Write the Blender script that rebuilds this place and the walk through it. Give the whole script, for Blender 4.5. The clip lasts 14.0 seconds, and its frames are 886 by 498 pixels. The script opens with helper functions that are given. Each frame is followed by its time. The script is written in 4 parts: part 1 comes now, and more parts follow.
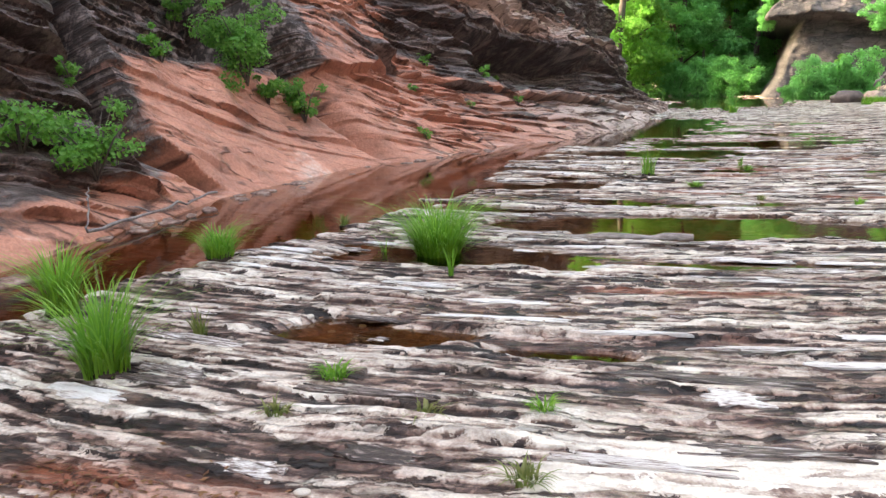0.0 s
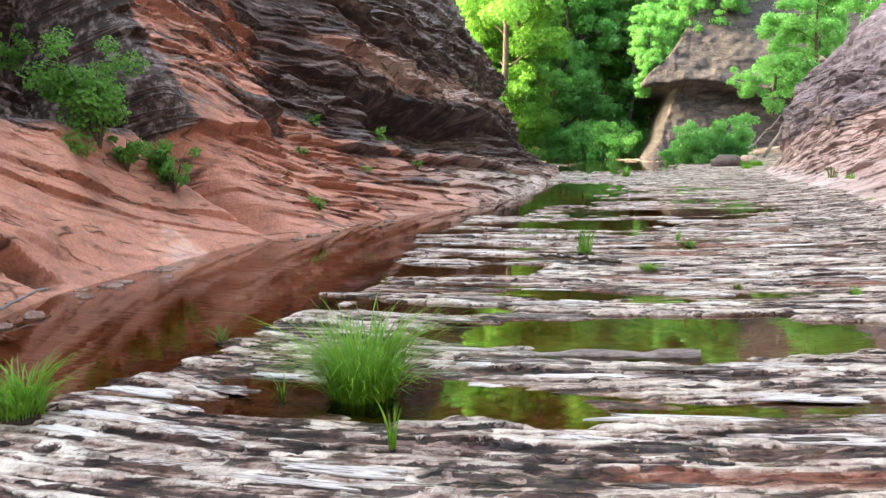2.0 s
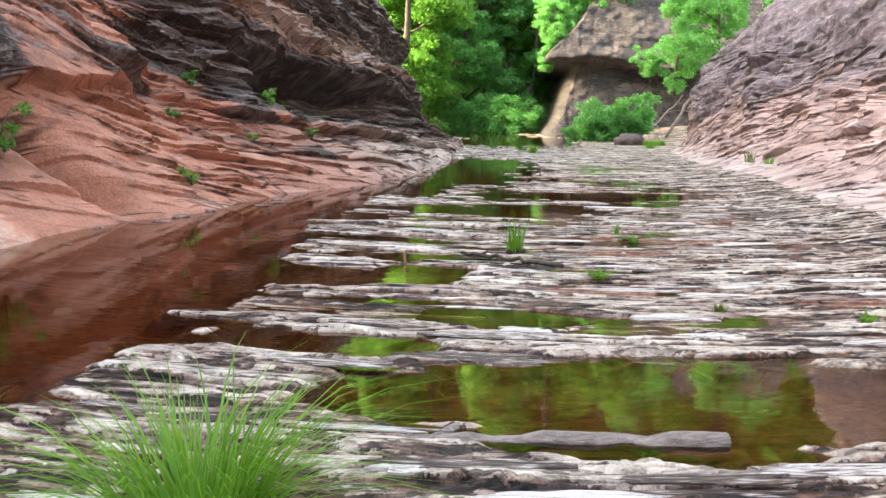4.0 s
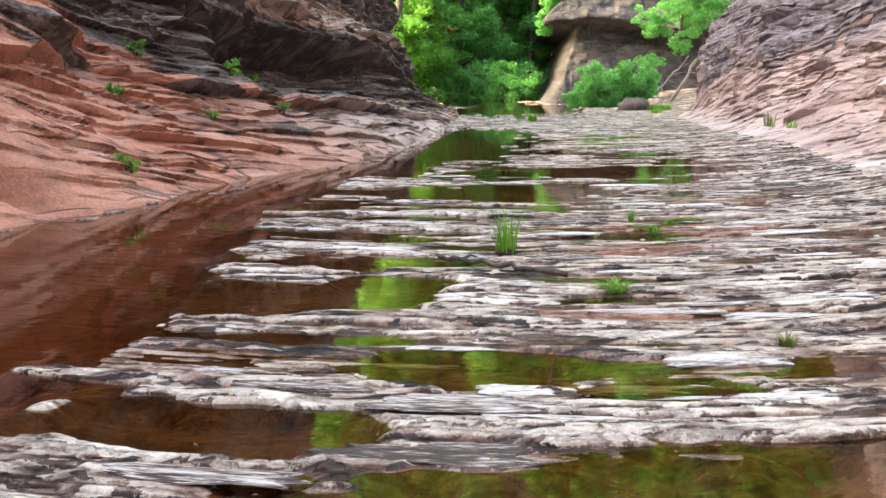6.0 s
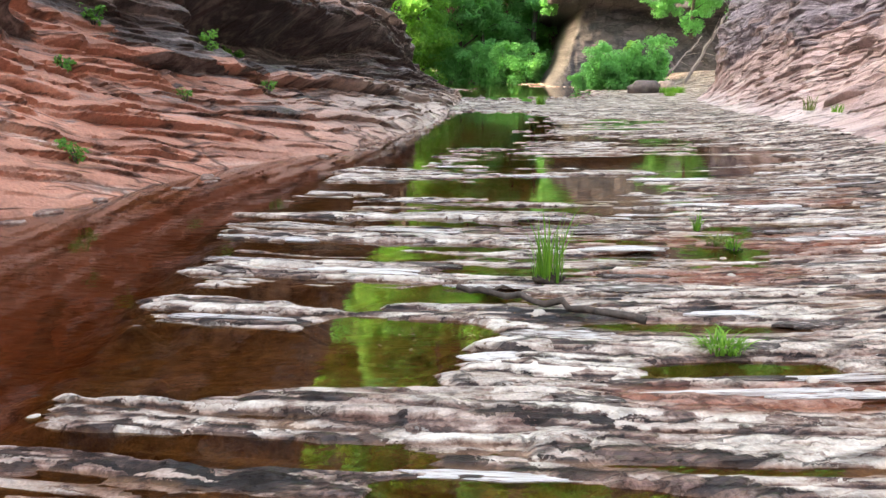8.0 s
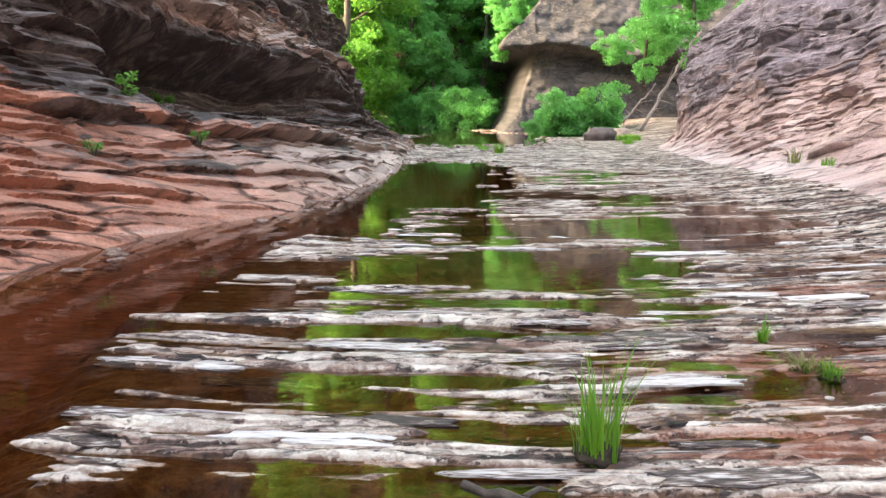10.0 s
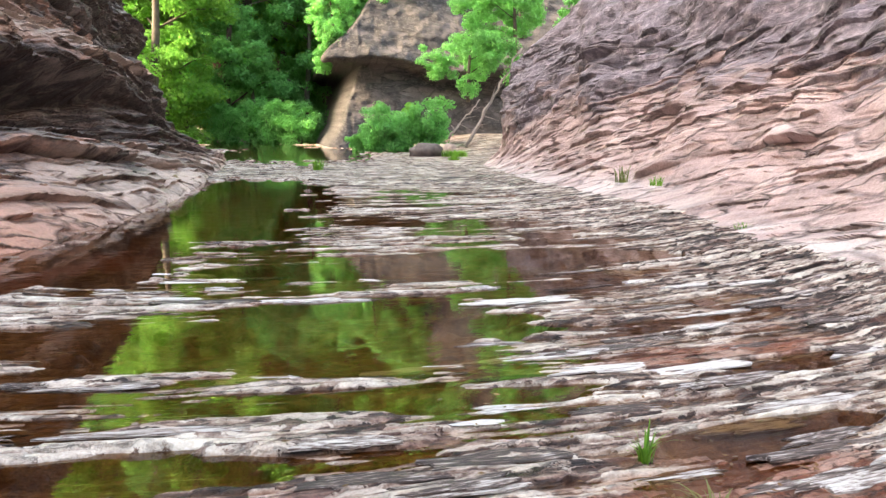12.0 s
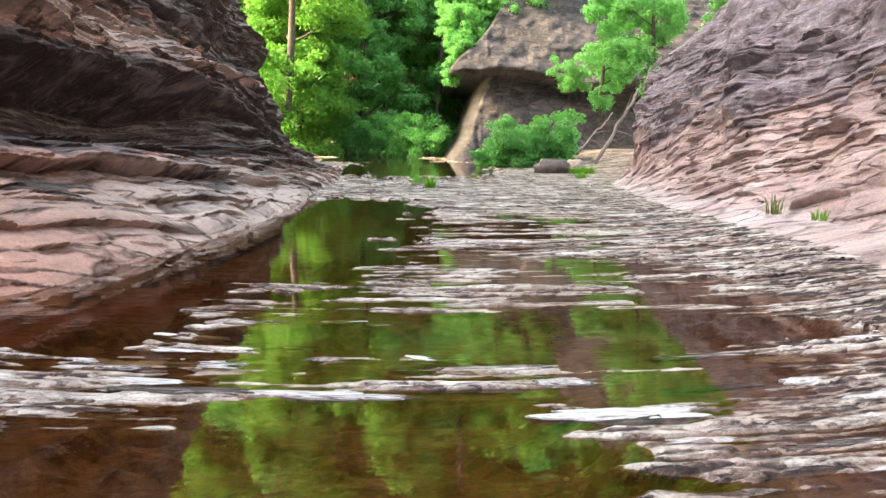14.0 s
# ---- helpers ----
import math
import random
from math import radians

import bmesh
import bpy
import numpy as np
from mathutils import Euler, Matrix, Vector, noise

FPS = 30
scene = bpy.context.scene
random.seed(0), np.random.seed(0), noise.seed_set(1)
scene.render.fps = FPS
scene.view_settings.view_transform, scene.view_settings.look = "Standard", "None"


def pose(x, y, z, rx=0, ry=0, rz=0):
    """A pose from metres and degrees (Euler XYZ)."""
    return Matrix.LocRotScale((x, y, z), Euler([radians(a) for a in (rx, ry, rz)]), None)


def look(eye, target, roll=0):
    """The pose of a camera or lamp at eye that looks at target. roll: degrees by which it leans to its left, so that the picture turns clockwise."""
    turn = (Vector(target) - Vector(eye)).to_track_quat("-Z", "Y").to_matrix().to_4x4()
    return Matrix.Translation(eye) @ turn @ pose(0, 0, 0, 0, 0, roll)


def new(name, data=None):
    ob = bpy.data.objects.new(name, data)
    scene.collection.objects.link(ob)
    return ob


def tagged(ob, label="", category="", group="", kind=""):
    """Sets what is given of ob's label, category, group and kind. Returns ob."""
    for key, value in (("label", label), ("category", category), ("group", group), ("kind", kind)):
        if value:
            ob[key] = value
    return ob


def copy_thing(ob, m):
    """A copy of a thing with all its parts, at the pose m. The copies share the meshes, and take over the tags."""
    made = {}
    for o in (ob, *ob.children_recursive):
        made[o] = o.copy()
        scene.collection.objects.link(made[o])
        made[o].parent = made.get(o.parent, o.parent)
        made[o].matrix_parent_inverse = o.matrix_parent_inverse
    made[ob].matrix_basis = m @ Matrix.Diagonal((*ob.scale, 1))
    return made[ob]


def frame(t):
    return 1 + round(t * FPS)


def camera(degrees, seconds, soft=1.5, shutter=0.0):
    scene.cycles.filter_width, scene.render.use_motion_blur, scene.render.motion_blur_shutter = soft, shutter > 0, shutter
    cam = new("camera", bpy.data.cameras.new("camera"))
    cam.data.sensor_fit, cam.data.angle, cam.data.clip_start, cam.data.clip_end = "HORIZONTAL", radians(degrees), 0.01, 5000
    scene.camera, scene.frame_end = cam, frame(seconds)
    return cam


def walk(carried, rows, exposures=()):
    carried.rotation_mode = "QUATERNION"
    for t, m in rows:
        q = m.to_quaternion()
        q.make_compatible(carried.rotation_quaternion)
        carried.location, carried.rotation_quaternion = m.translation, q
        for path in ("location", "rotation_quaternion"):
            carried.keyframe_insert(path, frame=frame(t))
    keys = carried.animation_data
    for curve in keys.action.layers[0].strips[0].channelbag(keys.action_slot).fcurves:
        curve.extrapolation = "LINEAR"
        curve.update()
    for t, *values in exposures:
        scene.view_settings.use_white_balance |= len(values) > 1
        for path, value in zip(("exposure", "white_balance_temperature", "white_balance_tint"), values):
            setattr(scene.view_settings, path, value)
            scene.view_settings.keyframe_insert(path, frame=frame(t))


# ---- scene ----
cam = camera(59.4, 14.0, soft=1.4)
METRES, EYE, TILT, LEAN, TURN = 14.3, 1.5, 0.0, 0.0, 0.0
ROWS = [
    (0.0, 0.0, 0.0, 0.0, -0.35, -11.71, 1.68),
    (0.5, -0.0096, 0.0431, -0.0028, 0.23, -10.61, 0.84),
    (1.0, -0.0146, 0.0786, 0.0056, -8.55, -10.78, 1.85),
    (1.5, -0.0125, 0.1179, 0.0053, -9.66, -8.65, 2.05),
    (2.0, -0.017, 0.1543, 0.004, -8.95, -7.51, 1.36),
    (2.5, -0.0195, 0.1896, 0.0042, -12.35, -8.56, 0.59),
    (3.0, -0.0093, 0.2328, -0.0011, -12.4, -10.75, 0.57),
    (3.5, -0.0006, 0.2704, -0.0027, -13.75, -9.98, -0.53),
    (4.0, 0.0042, 0.3021, 0.0038, -16.38, -9.74, -0.82),
    (6.5, 0.0722, 0.4505, 0.0011, -16.33, -12.16, 0.8),
    (7.0, 0.0802, 0.4826, -0.0036, -15.25, -11.61, -0.42),
    (7.5, 0.0818, 0.5112, 0.0012, -15.54, -11.79, -0.3),
    (8.0, 0.0863, 0.548, -0.0054, -16.52, -13.15, 0.48),
    (10.5, 0.1198, 0.7102, 0.0003, -23.49, -9.45, -0.68),
    (11.0, 0.1316, 0.7366, 0.0008, -31.77, -11.99, -1.15),
    (11.5, 0.1645, 0.7655, 0.0005, -33.89, -11.0, -0.46),
    (12.0, 0.1894, 0.7933, -0.0016, -32.73, -8.91, -0.56),
    (12.5, 0.2152, 0.8236, 0.0004, -33.87, -12.53, 0.51),
    (13.0, 0.2499, 0.8477, 0.0001, -31.1, -11.01, 0.37),
    (13.5, 0.2731, 0.8747, 0.0005, -24.78, -9.24, -0.88),
    (14.0, 0.2905, 0.9014, 0.0052, -22.87, -8.13, -0.95),
]
walk(cam, [(t, pose(0, 0, EYE, TILT, LEAN, TURN) @ pose(METRES * x, METRES * y, METRES * z, 90 + pitch, roll, yaw)) for t, x, y, z, yaw, pitch, roll in ROWS],
     exposures=((0.0, 3.54, 9200, 9), (14.0, 3.54, 9200, 9)))

# ---- light ----
# The gorge lies in open shade under the sky; a hazy sun comes over the tall wall and reaches only the far trees.
SUN_AZ, SUN_EL = 284.0, 36.0        # compass-like turn of the sun round z, and its height, degrees
world = bpy.data.worlds.new("sky")
scene.world = world
world.use_nodes = True
wn = world.node_tree.nodes
sky = wn.new("ShaderNodeTexSky")
sky.sky_type = "NISHITA"
sky.sun_disc = False
sky.sun_elevation = radians(SUN_EL)
sky.sun_rotation = radians(SUN_AZ)
sky.air_density, sky.dust_density, sky.ozone_density = 1.0, 2.5, 0.6
world.node_tree.links.new(sky.outputs[0], wn["Background"].inputs[0])
wn["Background"].inputs[1].default_value = 0.15
sun = new("sun", bpy.data.lights.new("sun", "SUN"))
sun.data.energy, sun.data.angle, sun.data.color = 1.4, radians(12.0), (1.0, 0.94, 0.84)
_a, _e = radians(SUN_AZ), radians(SUN_EL)
SUN_DIR = Vector((math.sin(_a) * math.cos(_e), math.cos(_a) * math.cos(_e), math.sin(_e)))
sun.matrix_world = look(SUN_DIR * 100, (0, 0, 0))

# ---- plan: u runs across the canyon to the right, w along it, turned 24 degrees from y ----
CA, SA = math.cos(radians(24)), math.sin(radians(24))


def plan(u, w):
    return u * CA + w * SA, -u * SA + w * CA


def unplan(x, y):
    return x * CA - y * SA, x * SA + y * CA


def P3(u, w, z):
    return Vector((u * CA + w * SA, -u * SA + w * CA, z))


# ---- noise on arrays ----
_tab = np.random.RandomState(7).rand(64, 64, 8)


def vn(x, y, k=0):
    """Smooth value noise, -1 to 1."""
    x, y = np.asarray(x, float), np.asarray(y, float)
    xi, yi = np.floor(x).astype(int), np.floor(y).astype(int)
    fx, fy = x - xi, y - yi
    fx, fy = fx * fx * (3 - 2 * fx), fy * fy * (3 - 2 * fy)
    t = _tab[:, :, k % 8]
    ox = (k // 8) * 17
    a, b = t[(xi + ox) % 64, yi % 64], t[(xi + ox + 1) % 64, yi % 64]
    c, d = t[(xi + ox) % 64, (yi + 1) % 64], t[(xi + ox + 1) % 64, (yi + 1) % 64]
    return 2 * ((a * (1 - fx) + b * fx) * (1 - fy) + (c * (1 - fx) + d * fx) * fy) - 1


def fbm(x, y, k=0, n=4):
    s, amp = 0, 1.0
    for i in range(n):
        s = s + amp * vn(x * 2 ** i, y * 2 ** i, k + i)
        amp *= 0.5
    return s / 1.9


def smooth(a, b, x):
    t = np.clip((np.asarray(x, float) - a) / (b - a), 0, 1)
    return t * t * (3 - 2 * t)


# ---- materials ----
class Net:
    """A small builder of node materials."""

    def __init__(self, name):
        self.m = bpy.data.materials.new(name)
        self.m.use_nodes = True
        self.n, self.l = self.m.node_tree.nodes, self.m.node_tree.links
        self.b = self.n["Principled BSDF"]
        self.out = self.n["Material Output"]

    def node(self, kind, **sets):
        nd = self.n.new(kind)
        for k, v in sets.items():
            if k == "op":
                nd.operation = v
            elif k == "blend":
                nd.data_type, nd.blend_type = "RGBA", v
        return nd

    def put(self, sock, v):
        if hasattr(v, "links"):
            self.l.new(v, sock)
        else:
            sock.default_value = v

    def attr(self, name):
        a = self.n.new("ShaderNodeAttribute")
        a.attribute_name = name
        return a.outputs["Fac"]

    def math(self, op, a, b=0.0, clamp=False):
        m = self.node("ShaderNodeMath", op=op)
        m.use_clamp = clamp
        self.put(m.inputs[0], a)
        self.put(m.inputs[1], b)
        return m.outputs[0]

    def xyz(self, x, y, z):
        c = self.n.new("ShaderNodeCombineXYZ")
        for i, v in enumerate((x, y, z)):
            self.put(c.inputs[i], v)
        return c.outputs[0]

    def coords(self, scale=(1, 1, 1), which="Object"):
        t, m = self.n.new("ShaderNodeTexCoord"), self.n.new("ShaderNodeMapping")
        m.inputs["Scale"].default_value = scale
        self.l.new(t.outputs[which], m.inputs[0])
        return m.outputs[0]

    def noise(self, vec, scale=1.0, detail=4.0, rough=0.55, dist=0.0):
        t = self.n.new("ShaderNodeTexNoise")
        self.l.new(vec, t.inputs["Vector"])
        t.inputs["Scale"].default_value, t.inputs["Detail"].default_value = scale, detail
        t.inputs["Roughness"].default_value, t.inputs["Distortion"].default_value = rough, dist
        return t.outputs["Fac"]

    def ramp(self, fac, stops, mode="LINEAR"):
        r = self.n.new("ShaderNodeValToRGB")
        r.color_ramp.interpolation = mode
        el = r.color_ramp.elements
        while len(el) < len(stops):
            el.new(0.5)
        for e, (p, c) in zip(el, stops):
            e.position = p
            e.color = (*c, 1) if not isinstance(c, (int, float)) else (c, c, c, 1)
        self.put(r.inputs[0], fac)
        return r.outputs[0]

    def mix(self, fac, a, b, blend="MIX"):
        m = self.node("ShaderNodeMix", blend=blend)
        self.put(m.inputs[0], fac)
        for s, v in ((m.inputs[6], a), (m.inputs[7], b)):
            self.put(s, (*v, 1) if isinstance(v, tuple) else v)
        return m.outputs[2]

    def veins(self, al, bed, sa, sb, width, seed=0.0, keep=(0.45, 0.6)):
        """Thin broken joint lines that follow the beds."""
        v = self.noise(self.xyz(self.math("MULTIPLY", al, sa), self.math("MULTIPLY", bed, sb), seed), 1.0, 3, 0.5, 0.25)
        line = self.ramp(self.math("ABSOLUTE", self.math("SUBTRACT", v, 0.5)), [(0.0, 1.0), (width, 0.0)])
        gate = self.ramp(self.noise(self.xyz(self.math("MULTIPLY", al, sa * 1.7), self.math("MULTIPLY", bed, sb * 0.4), seed + 7.0), 1.0, 2), [(keep[0], 0.0), (keep[1], 1.0)])
        return self.math("MULTIPLY", line, gate)

    def cells(self, vec, scale=1.0):
        """Broken plates: a random value for each plate, and the nearness of its joint."""
        v, e = self.n.new("ShaderNodeTexVoronoi"), self.n.new("ShaderNodeTexVoronoi")
        e.feature = "DISTANCE_TO_EDGE"
        for t in (v, e):
            self.l.new(vec, t.inputs["Vector"])
            t.inputs["Scale"].default_value = scale
        sep = self.n.new("ShaderNodeSeparateColor")
        self.l.new(v.outputs["Color"], sep.inputs[0])
        return sep.outputs[0], e.outputs["Distance"]

    def bump(self, height, strength=0.5, dist=0.02, normal=None):
        b = self.n.new("ShaderNodeBump")
        b.inputs["Strength"].default_value, b.inputs["Distance"].default_value = strength, dist
        self.l.new(height, b.inputs["Height"])
        if normal is not None:
            self.l.new(normal, b.inputs["Normal"])
        return b.outputs[0]

    def done(self, color, rough=0.8, normal=None, **more):
        self.put(self.b.inputs["Base Color"], (*color, 1) if isinstance(color, tuple) else color)
        self.put(self.b.inputs["Roughness"], rough)
        if normal is not None:
            self.l.new(normal, self.b.inputs["Normal"])
        for k, v in more.items():
            self.put(self.b.inputs[k.replace("_", " ")], v)
        return self.m


def bed_material():
    """Streambed sandstone: pale worn plates with dark damp joints, rusty and wet patches."""
    n = Net("streambed sandstone")
    bed, al, top, wet, silt, flat = n.attr("bed"), n.attr("along"), n.attr("top"), n.attr("wet"), n.attr("silt"), n.attr("flat")
    blot = n.noise(n.coords(), 1.3, 6, 0.65)
    chip = n.noise(n.coords(), 9.0, 6, 0.7, 0.3)
    grain = n.noise(n.coords(), 70, 3, 0.6)
    wob = n.math("MULTIPLY", n.math("SUBTRACT", chip, 0.5), 0.16)
    bw = n.math("ADD", bed, wob)
    aw = n.math("ADD", al, n.math("MULTIPLY", wob, 2.0))
    big, big_e = n.cells(n.xyz(n.math("MULTIPLY", aw, 1.7), n.math("MULTIPLY", bw, 8.0), 0.0))
    small, small_e = n.cells(n.xyz(n.math("MULTIPLY", aw, 5.5), n.math("MULTIPLY", bw, 19.0), 4.0))
    lam = n.noise(n.xyz(n.math("MULTIPLY", al, 1.1), n.math("MULTIPLY", bed, 10.0), 0.0), 1.0, 6, 0.65, 0.3)
    f = n.math("ADD", n.math("MULTIPLY", big, 0.17), n.math("MULTIPLY", small, 0.20))
    f = n.math("ADD", f, n.math("MULTIPLY", lam, 0.25))
    f = n.math("ADD", f, n.math("MULTIPLY", chip, 0.34))
    f = n.math("ADD", f, n.math("MULTIPLY", n.math("SUBTRACT", top, 0.55), 0.26))
    f = n.math("ADD", f, n.math("MULTIPLY", flat, 0.10))
    col = n.ramp(f, [(0.375, (0.008, 0.005, 0.0045)), (0.45, (0.055, 0.033, 0.029)), (0.485, (0.22, 0.14, 0.112)), (0.525, (0.43, 0.345, 0.29)), (0.60, (0.73, 0.665, 0.58))])
    red = n.ramp(n.math("ADD", n.math("MULTIPLY", blot, 0.55), n.math("MULTIPLY", small, 0.12)), [(0.31, 0.0), (0.42, 1.0)])
    red = n.math("MULTIPLY", red, n.math("SUBTRACT", 1.0, flat))
    col = n.mix(n.math("MULTIPLY", red, 0.50), col, n.ramp(chip, [(0.35, (0.09, 0.037, 0.03)), (0.65, (0.36, 0.185, 0.14))]))
    dirt = n.ramp(n.noise(n.coords(), 3.6, 6, 0.7), [(0.52, 0.0), (0.68, 0.5)])
    col = n.mix(n.math("MULTIPLY", dirt, n.math("SUBTRACT", 1.0, n.math("MULTIPLY", flat, 0.6))), col, n.ramp(chip, [(0.35, (0.05, 0.028, 0.02)), (0.65, (0.24, 0.16, 0.12))]))
    col = n.mix(n.math("MULTIPLY", wet, 0.9), col, n.ramp(chip, [(0.35, (0.13, 0.055, 0.028)), (0.65, (0.35, 0.19, 0.10))]))
    col = n.mix(n.math("MULTIPLY", silt, 0.85), col, n.ramp(chip, [(0.35, (0.17, 0.042, 0.018)), (0.65, (0.36, 0.11, 0.055))]))
    col = n.mix(0.35, col, n.ramp(grain, [(0.3, 0.2), (0.7, 0.85)]), "OVERLAY")
    joint = n.math("MAXIMUM", n.ramp(big_e, [(0.015, 1.0), (0.06, 0.0)]), n.math("MULTIPLY", n.ramp(small_e, [(0.02, 0.75), (0.08, 0.0)]), n.ramp(blot, [(0.4, 0.0), (0.55, 1.0)])))
    joint = n.math("MULTIPLY", joint, n.math("SUBTRACT", 1.0, n.math("MULTIPLY", n.math("MAXIMUM", wet, flat), 0.8)))
    joint = n.math("MULTIPLY", joint, n.ramp(lam, [(0.40, 1.0), (0.56, 0.25)]))
    col = n.mix(n.math("MULTIPLY", joint, 0.9), col, (0.016, 0.009, 0.008))
    h = n.math("ADD", n.math("ADD", n.math("MULTIPLY", small, 0.5), n.math("MULTIPLY", big, 0.7)), n.math("ADD", chip, n.math("MULTIPLY", grain, 0.12)))
    h = n.math("SUBTRACT", h, n.math("MULTIPLY", joint, 0.8))
    r = n.ramp(n.noise(n.coords(), 3.0, 4), [(0.35, 0.30), (0.65, 0.7)])
    return n.done(col, r, n.bump(h, 0.9, 0.016), Specular_IOR_Level=0.35)


def wall_material(name, salmon, pale, dark, streak, stripes=1.0, tan=None, sheen=0.45):
    """Canyon sandstone with bedding, dark varnish plus painted recess shade, and pale scoured foot, by the wall's own
    fields.
    """
    n = Net(name)
    bed, al, var, foot, slab = n.attr("bed"), n.attr("along"), n.attr("varnish_shade"), n.attr("foot"), n.attr("slab")
    lam = n.noise(n.xyz(n.math("MULTIPLY", al, 0.28), n.math("MULTIPLY", bed, 4.5 * stripes), 0.0), 1.0, 5, 0.6, 0.1)
    fine = n.noise(n.xyz(n.math("MULTIPLY", al, 0.8), n.math("MULTIPLY", bed, 9.0 * stripes), 3.0), 1.0, 6, 0.66, 0.1)
    blot = n.noise(n.coords(), 0.7, 7, 0.62, 0.3)
    chip = n.noise(n.coords(), 5.0, 6, 0.68, 0.2)
    grain = n.noise(n.coords(), 26, 4, 0.65)
    keep = n.math("SUBTRACT", 1.0, n.math("MULTIPLY", slab, 0.8))
    wob = n.math("MULTIPLY", n.math("SUBTRACT", chip, 0.5), 0.25)
    plate, plate_e = n.cells(n.xyz(n.math("ADD", n.math("MULTIPLY", al, 0.75), wob), n.math("ADD", n.math("MULTIPLY", bed, 4.6 * stripes), wob), 0.0))
    tint = n.math("MULTIPLY", n.math("SUBTRACT", plate, 0.5), keep)
    f = n.math("ADD", blot, n.math("MULTIPLY", keep, n.math("MULTIPLY", n.math("SUBTRACT", lam, blot), 0.6)))
    f = n.math("ADD", f, n.math("MULTIPLY", n.math("SUBTRACT", chip, 0.5), 0.22))
    f = n.math("ADD", f, n.math("MULTIPLY", tint, 0.13))
    if tan:
        salmon_ = n.mix(n.attr("tan"), salmon, tan)
    shade = n.ramp(f, [(0.32, 0.42), (0.45, 0.84), (0.53, 1.0), (0.62, 1.28)])
    col = n.mix(1.0, salmon_ if tan else salmon, shade, "MULTIPLY")
    col = n.mix(n.ramp(f, [(0.56, 0.0), (0.68, 0.9)]), col, pale)
    v = n.math("ADD", var, n.math("MULTIPLY", n.math("SUBTRACT", lam, 0.5), 1.3))
    v = n.math("ADD", v, n.math("MULTIPLY", n.math("SUBTRACT", chip, 0.5), 0.6))
    v = n.math("ADD", v, n.math("MULTIPLY", tint, 0.55))
    vf = n.ramp(v, [(0.38, 0.0), (0.62, 1.0)])
    g = n.math("ADD", n.math("MULTIPLY", fine, 0.45), n.math("ADD", n.math("MULTIPLY", lam, 0.3), n.math("MULTIPLY", chip, 0.25)))
    g = n.math("ADD", chip, n.math("MULTIPLY", keep, n.math("SUBTRACT", g, chip)))
    darkc = n.ramp(g, [(0.38, dark), (0.50, tuple(c * 1.9 for c in dark)), (0.56, streak), (0.64, tuple(min(1, c * 1.5) for c in streak))])
    col = n.mix(vf, col, darkc)
    ff = n.ramp(n.math("ADD", foot, n.math("MULTIPLY", n.math("SUBTRACT", lam, 0.5), 1.2)), [(0.4, 0.0), (0.65, 1.0)])
    col = n.mix(n.math("MULTIPLY", ff, 0.75), col, pale)
    vein = n.math("MULTIPLY", n.veins(al, bed, 0.7, 2.6, 0.026, 2.0, (0.46, 0.54)), 1.0)
    vein = n.math("MAXIMUM", vein, n.math("MULTIPLY", n.ramp(fine, [(0.33, 1.0), (0.385, 0.0)]), keep))
    split = n.math("MULTIPLY", n.ramp(plate_e, [(0.015, 1.0), (0.07, 0.0)]), n.ramp(blot, [(0.44, 0.0), (0.54, 1.0)]))
    vein = n.math("MAXIMUM", vein, n.math("MULTIPLY", split, n.math("SUBTRACT", 1.0, n.math("MULTIPLY", slab, 0.7))))
    col = n.mix(n.math("MULTIPLY", vein, 0.85), col, tuple(c * 0.10 for c in salmon))
    col = n.mix(0.35, col, n.ramp(grain, [(0.3, 0.22), (0.7, 0.82)]), "OVERLAY")
    h = n.math("ADD", n.math("ADD", n.math("MULTIPLY", n.math("MULTIPLY", fine, keep), 0.9), n.math("MULTIPLY", chip, 1.1)), n.math("ADD", n.math("MULTIPLY", tint, 0.9), n.math("MULTIPLY", grain, 0.3)))
    h = n.math("SUBTRACT", h, n.math("MULTIPLY", vein, 0.6))
    rough = n.mix(vf, n.ramp(blot, [(0.3, 0.6), (0.7, 0.85)]), n.ramp(chip, [(0.35, sheen), (0.65, sheen + 0.25)]))
    return n.done(col, rough, n.bump(h, 0.9, 0.05), Specular_IOR_Level=0.4)


def water_material():
    """Clear shallow water, brown with silt: see-through, mirror-like at low angles."""
    n = Net("shallow water")
    t, g, mixs, fr = n.n.new("ShaderNodeBsdfTransparent"), n.n.new("ShaderNodeBsdfGlossy"), n.n.new("ShaderNodeMixShader"), n.n.new("ShaderNodeFresnel")
    t.inputs[0].default_value = (0.56, 0.42, 0.26, 1)
    g.inputs["Roughness"].default_value = 0.006
    g.inputs["Color"].default_value = (1, 1, 1, 1)
    fr.inputs[0].default_value = 1.45
    rip = n.noise(n.coords((1.0, 1.6, 1.0)), 4.0, 3, 0.5)
    nm = n.bump(rip, 0.07, 0.02)
    n.l.new(nm, g.inputs["Normal"])
    n.l.new(nm, fr.inputs["Normal"])
    n.l.new(fr.outputs[0], mixs.inputs[0])
    n.l.new(t.outputs[0], mixs.inputs[1])
    n.l.new(g.outputs[0], mixs.inputs[2])
    n.l.new(mixs.outputs[0], n.out.inputs["Surface"])
    n.n.remove(n.b)
    return n.m


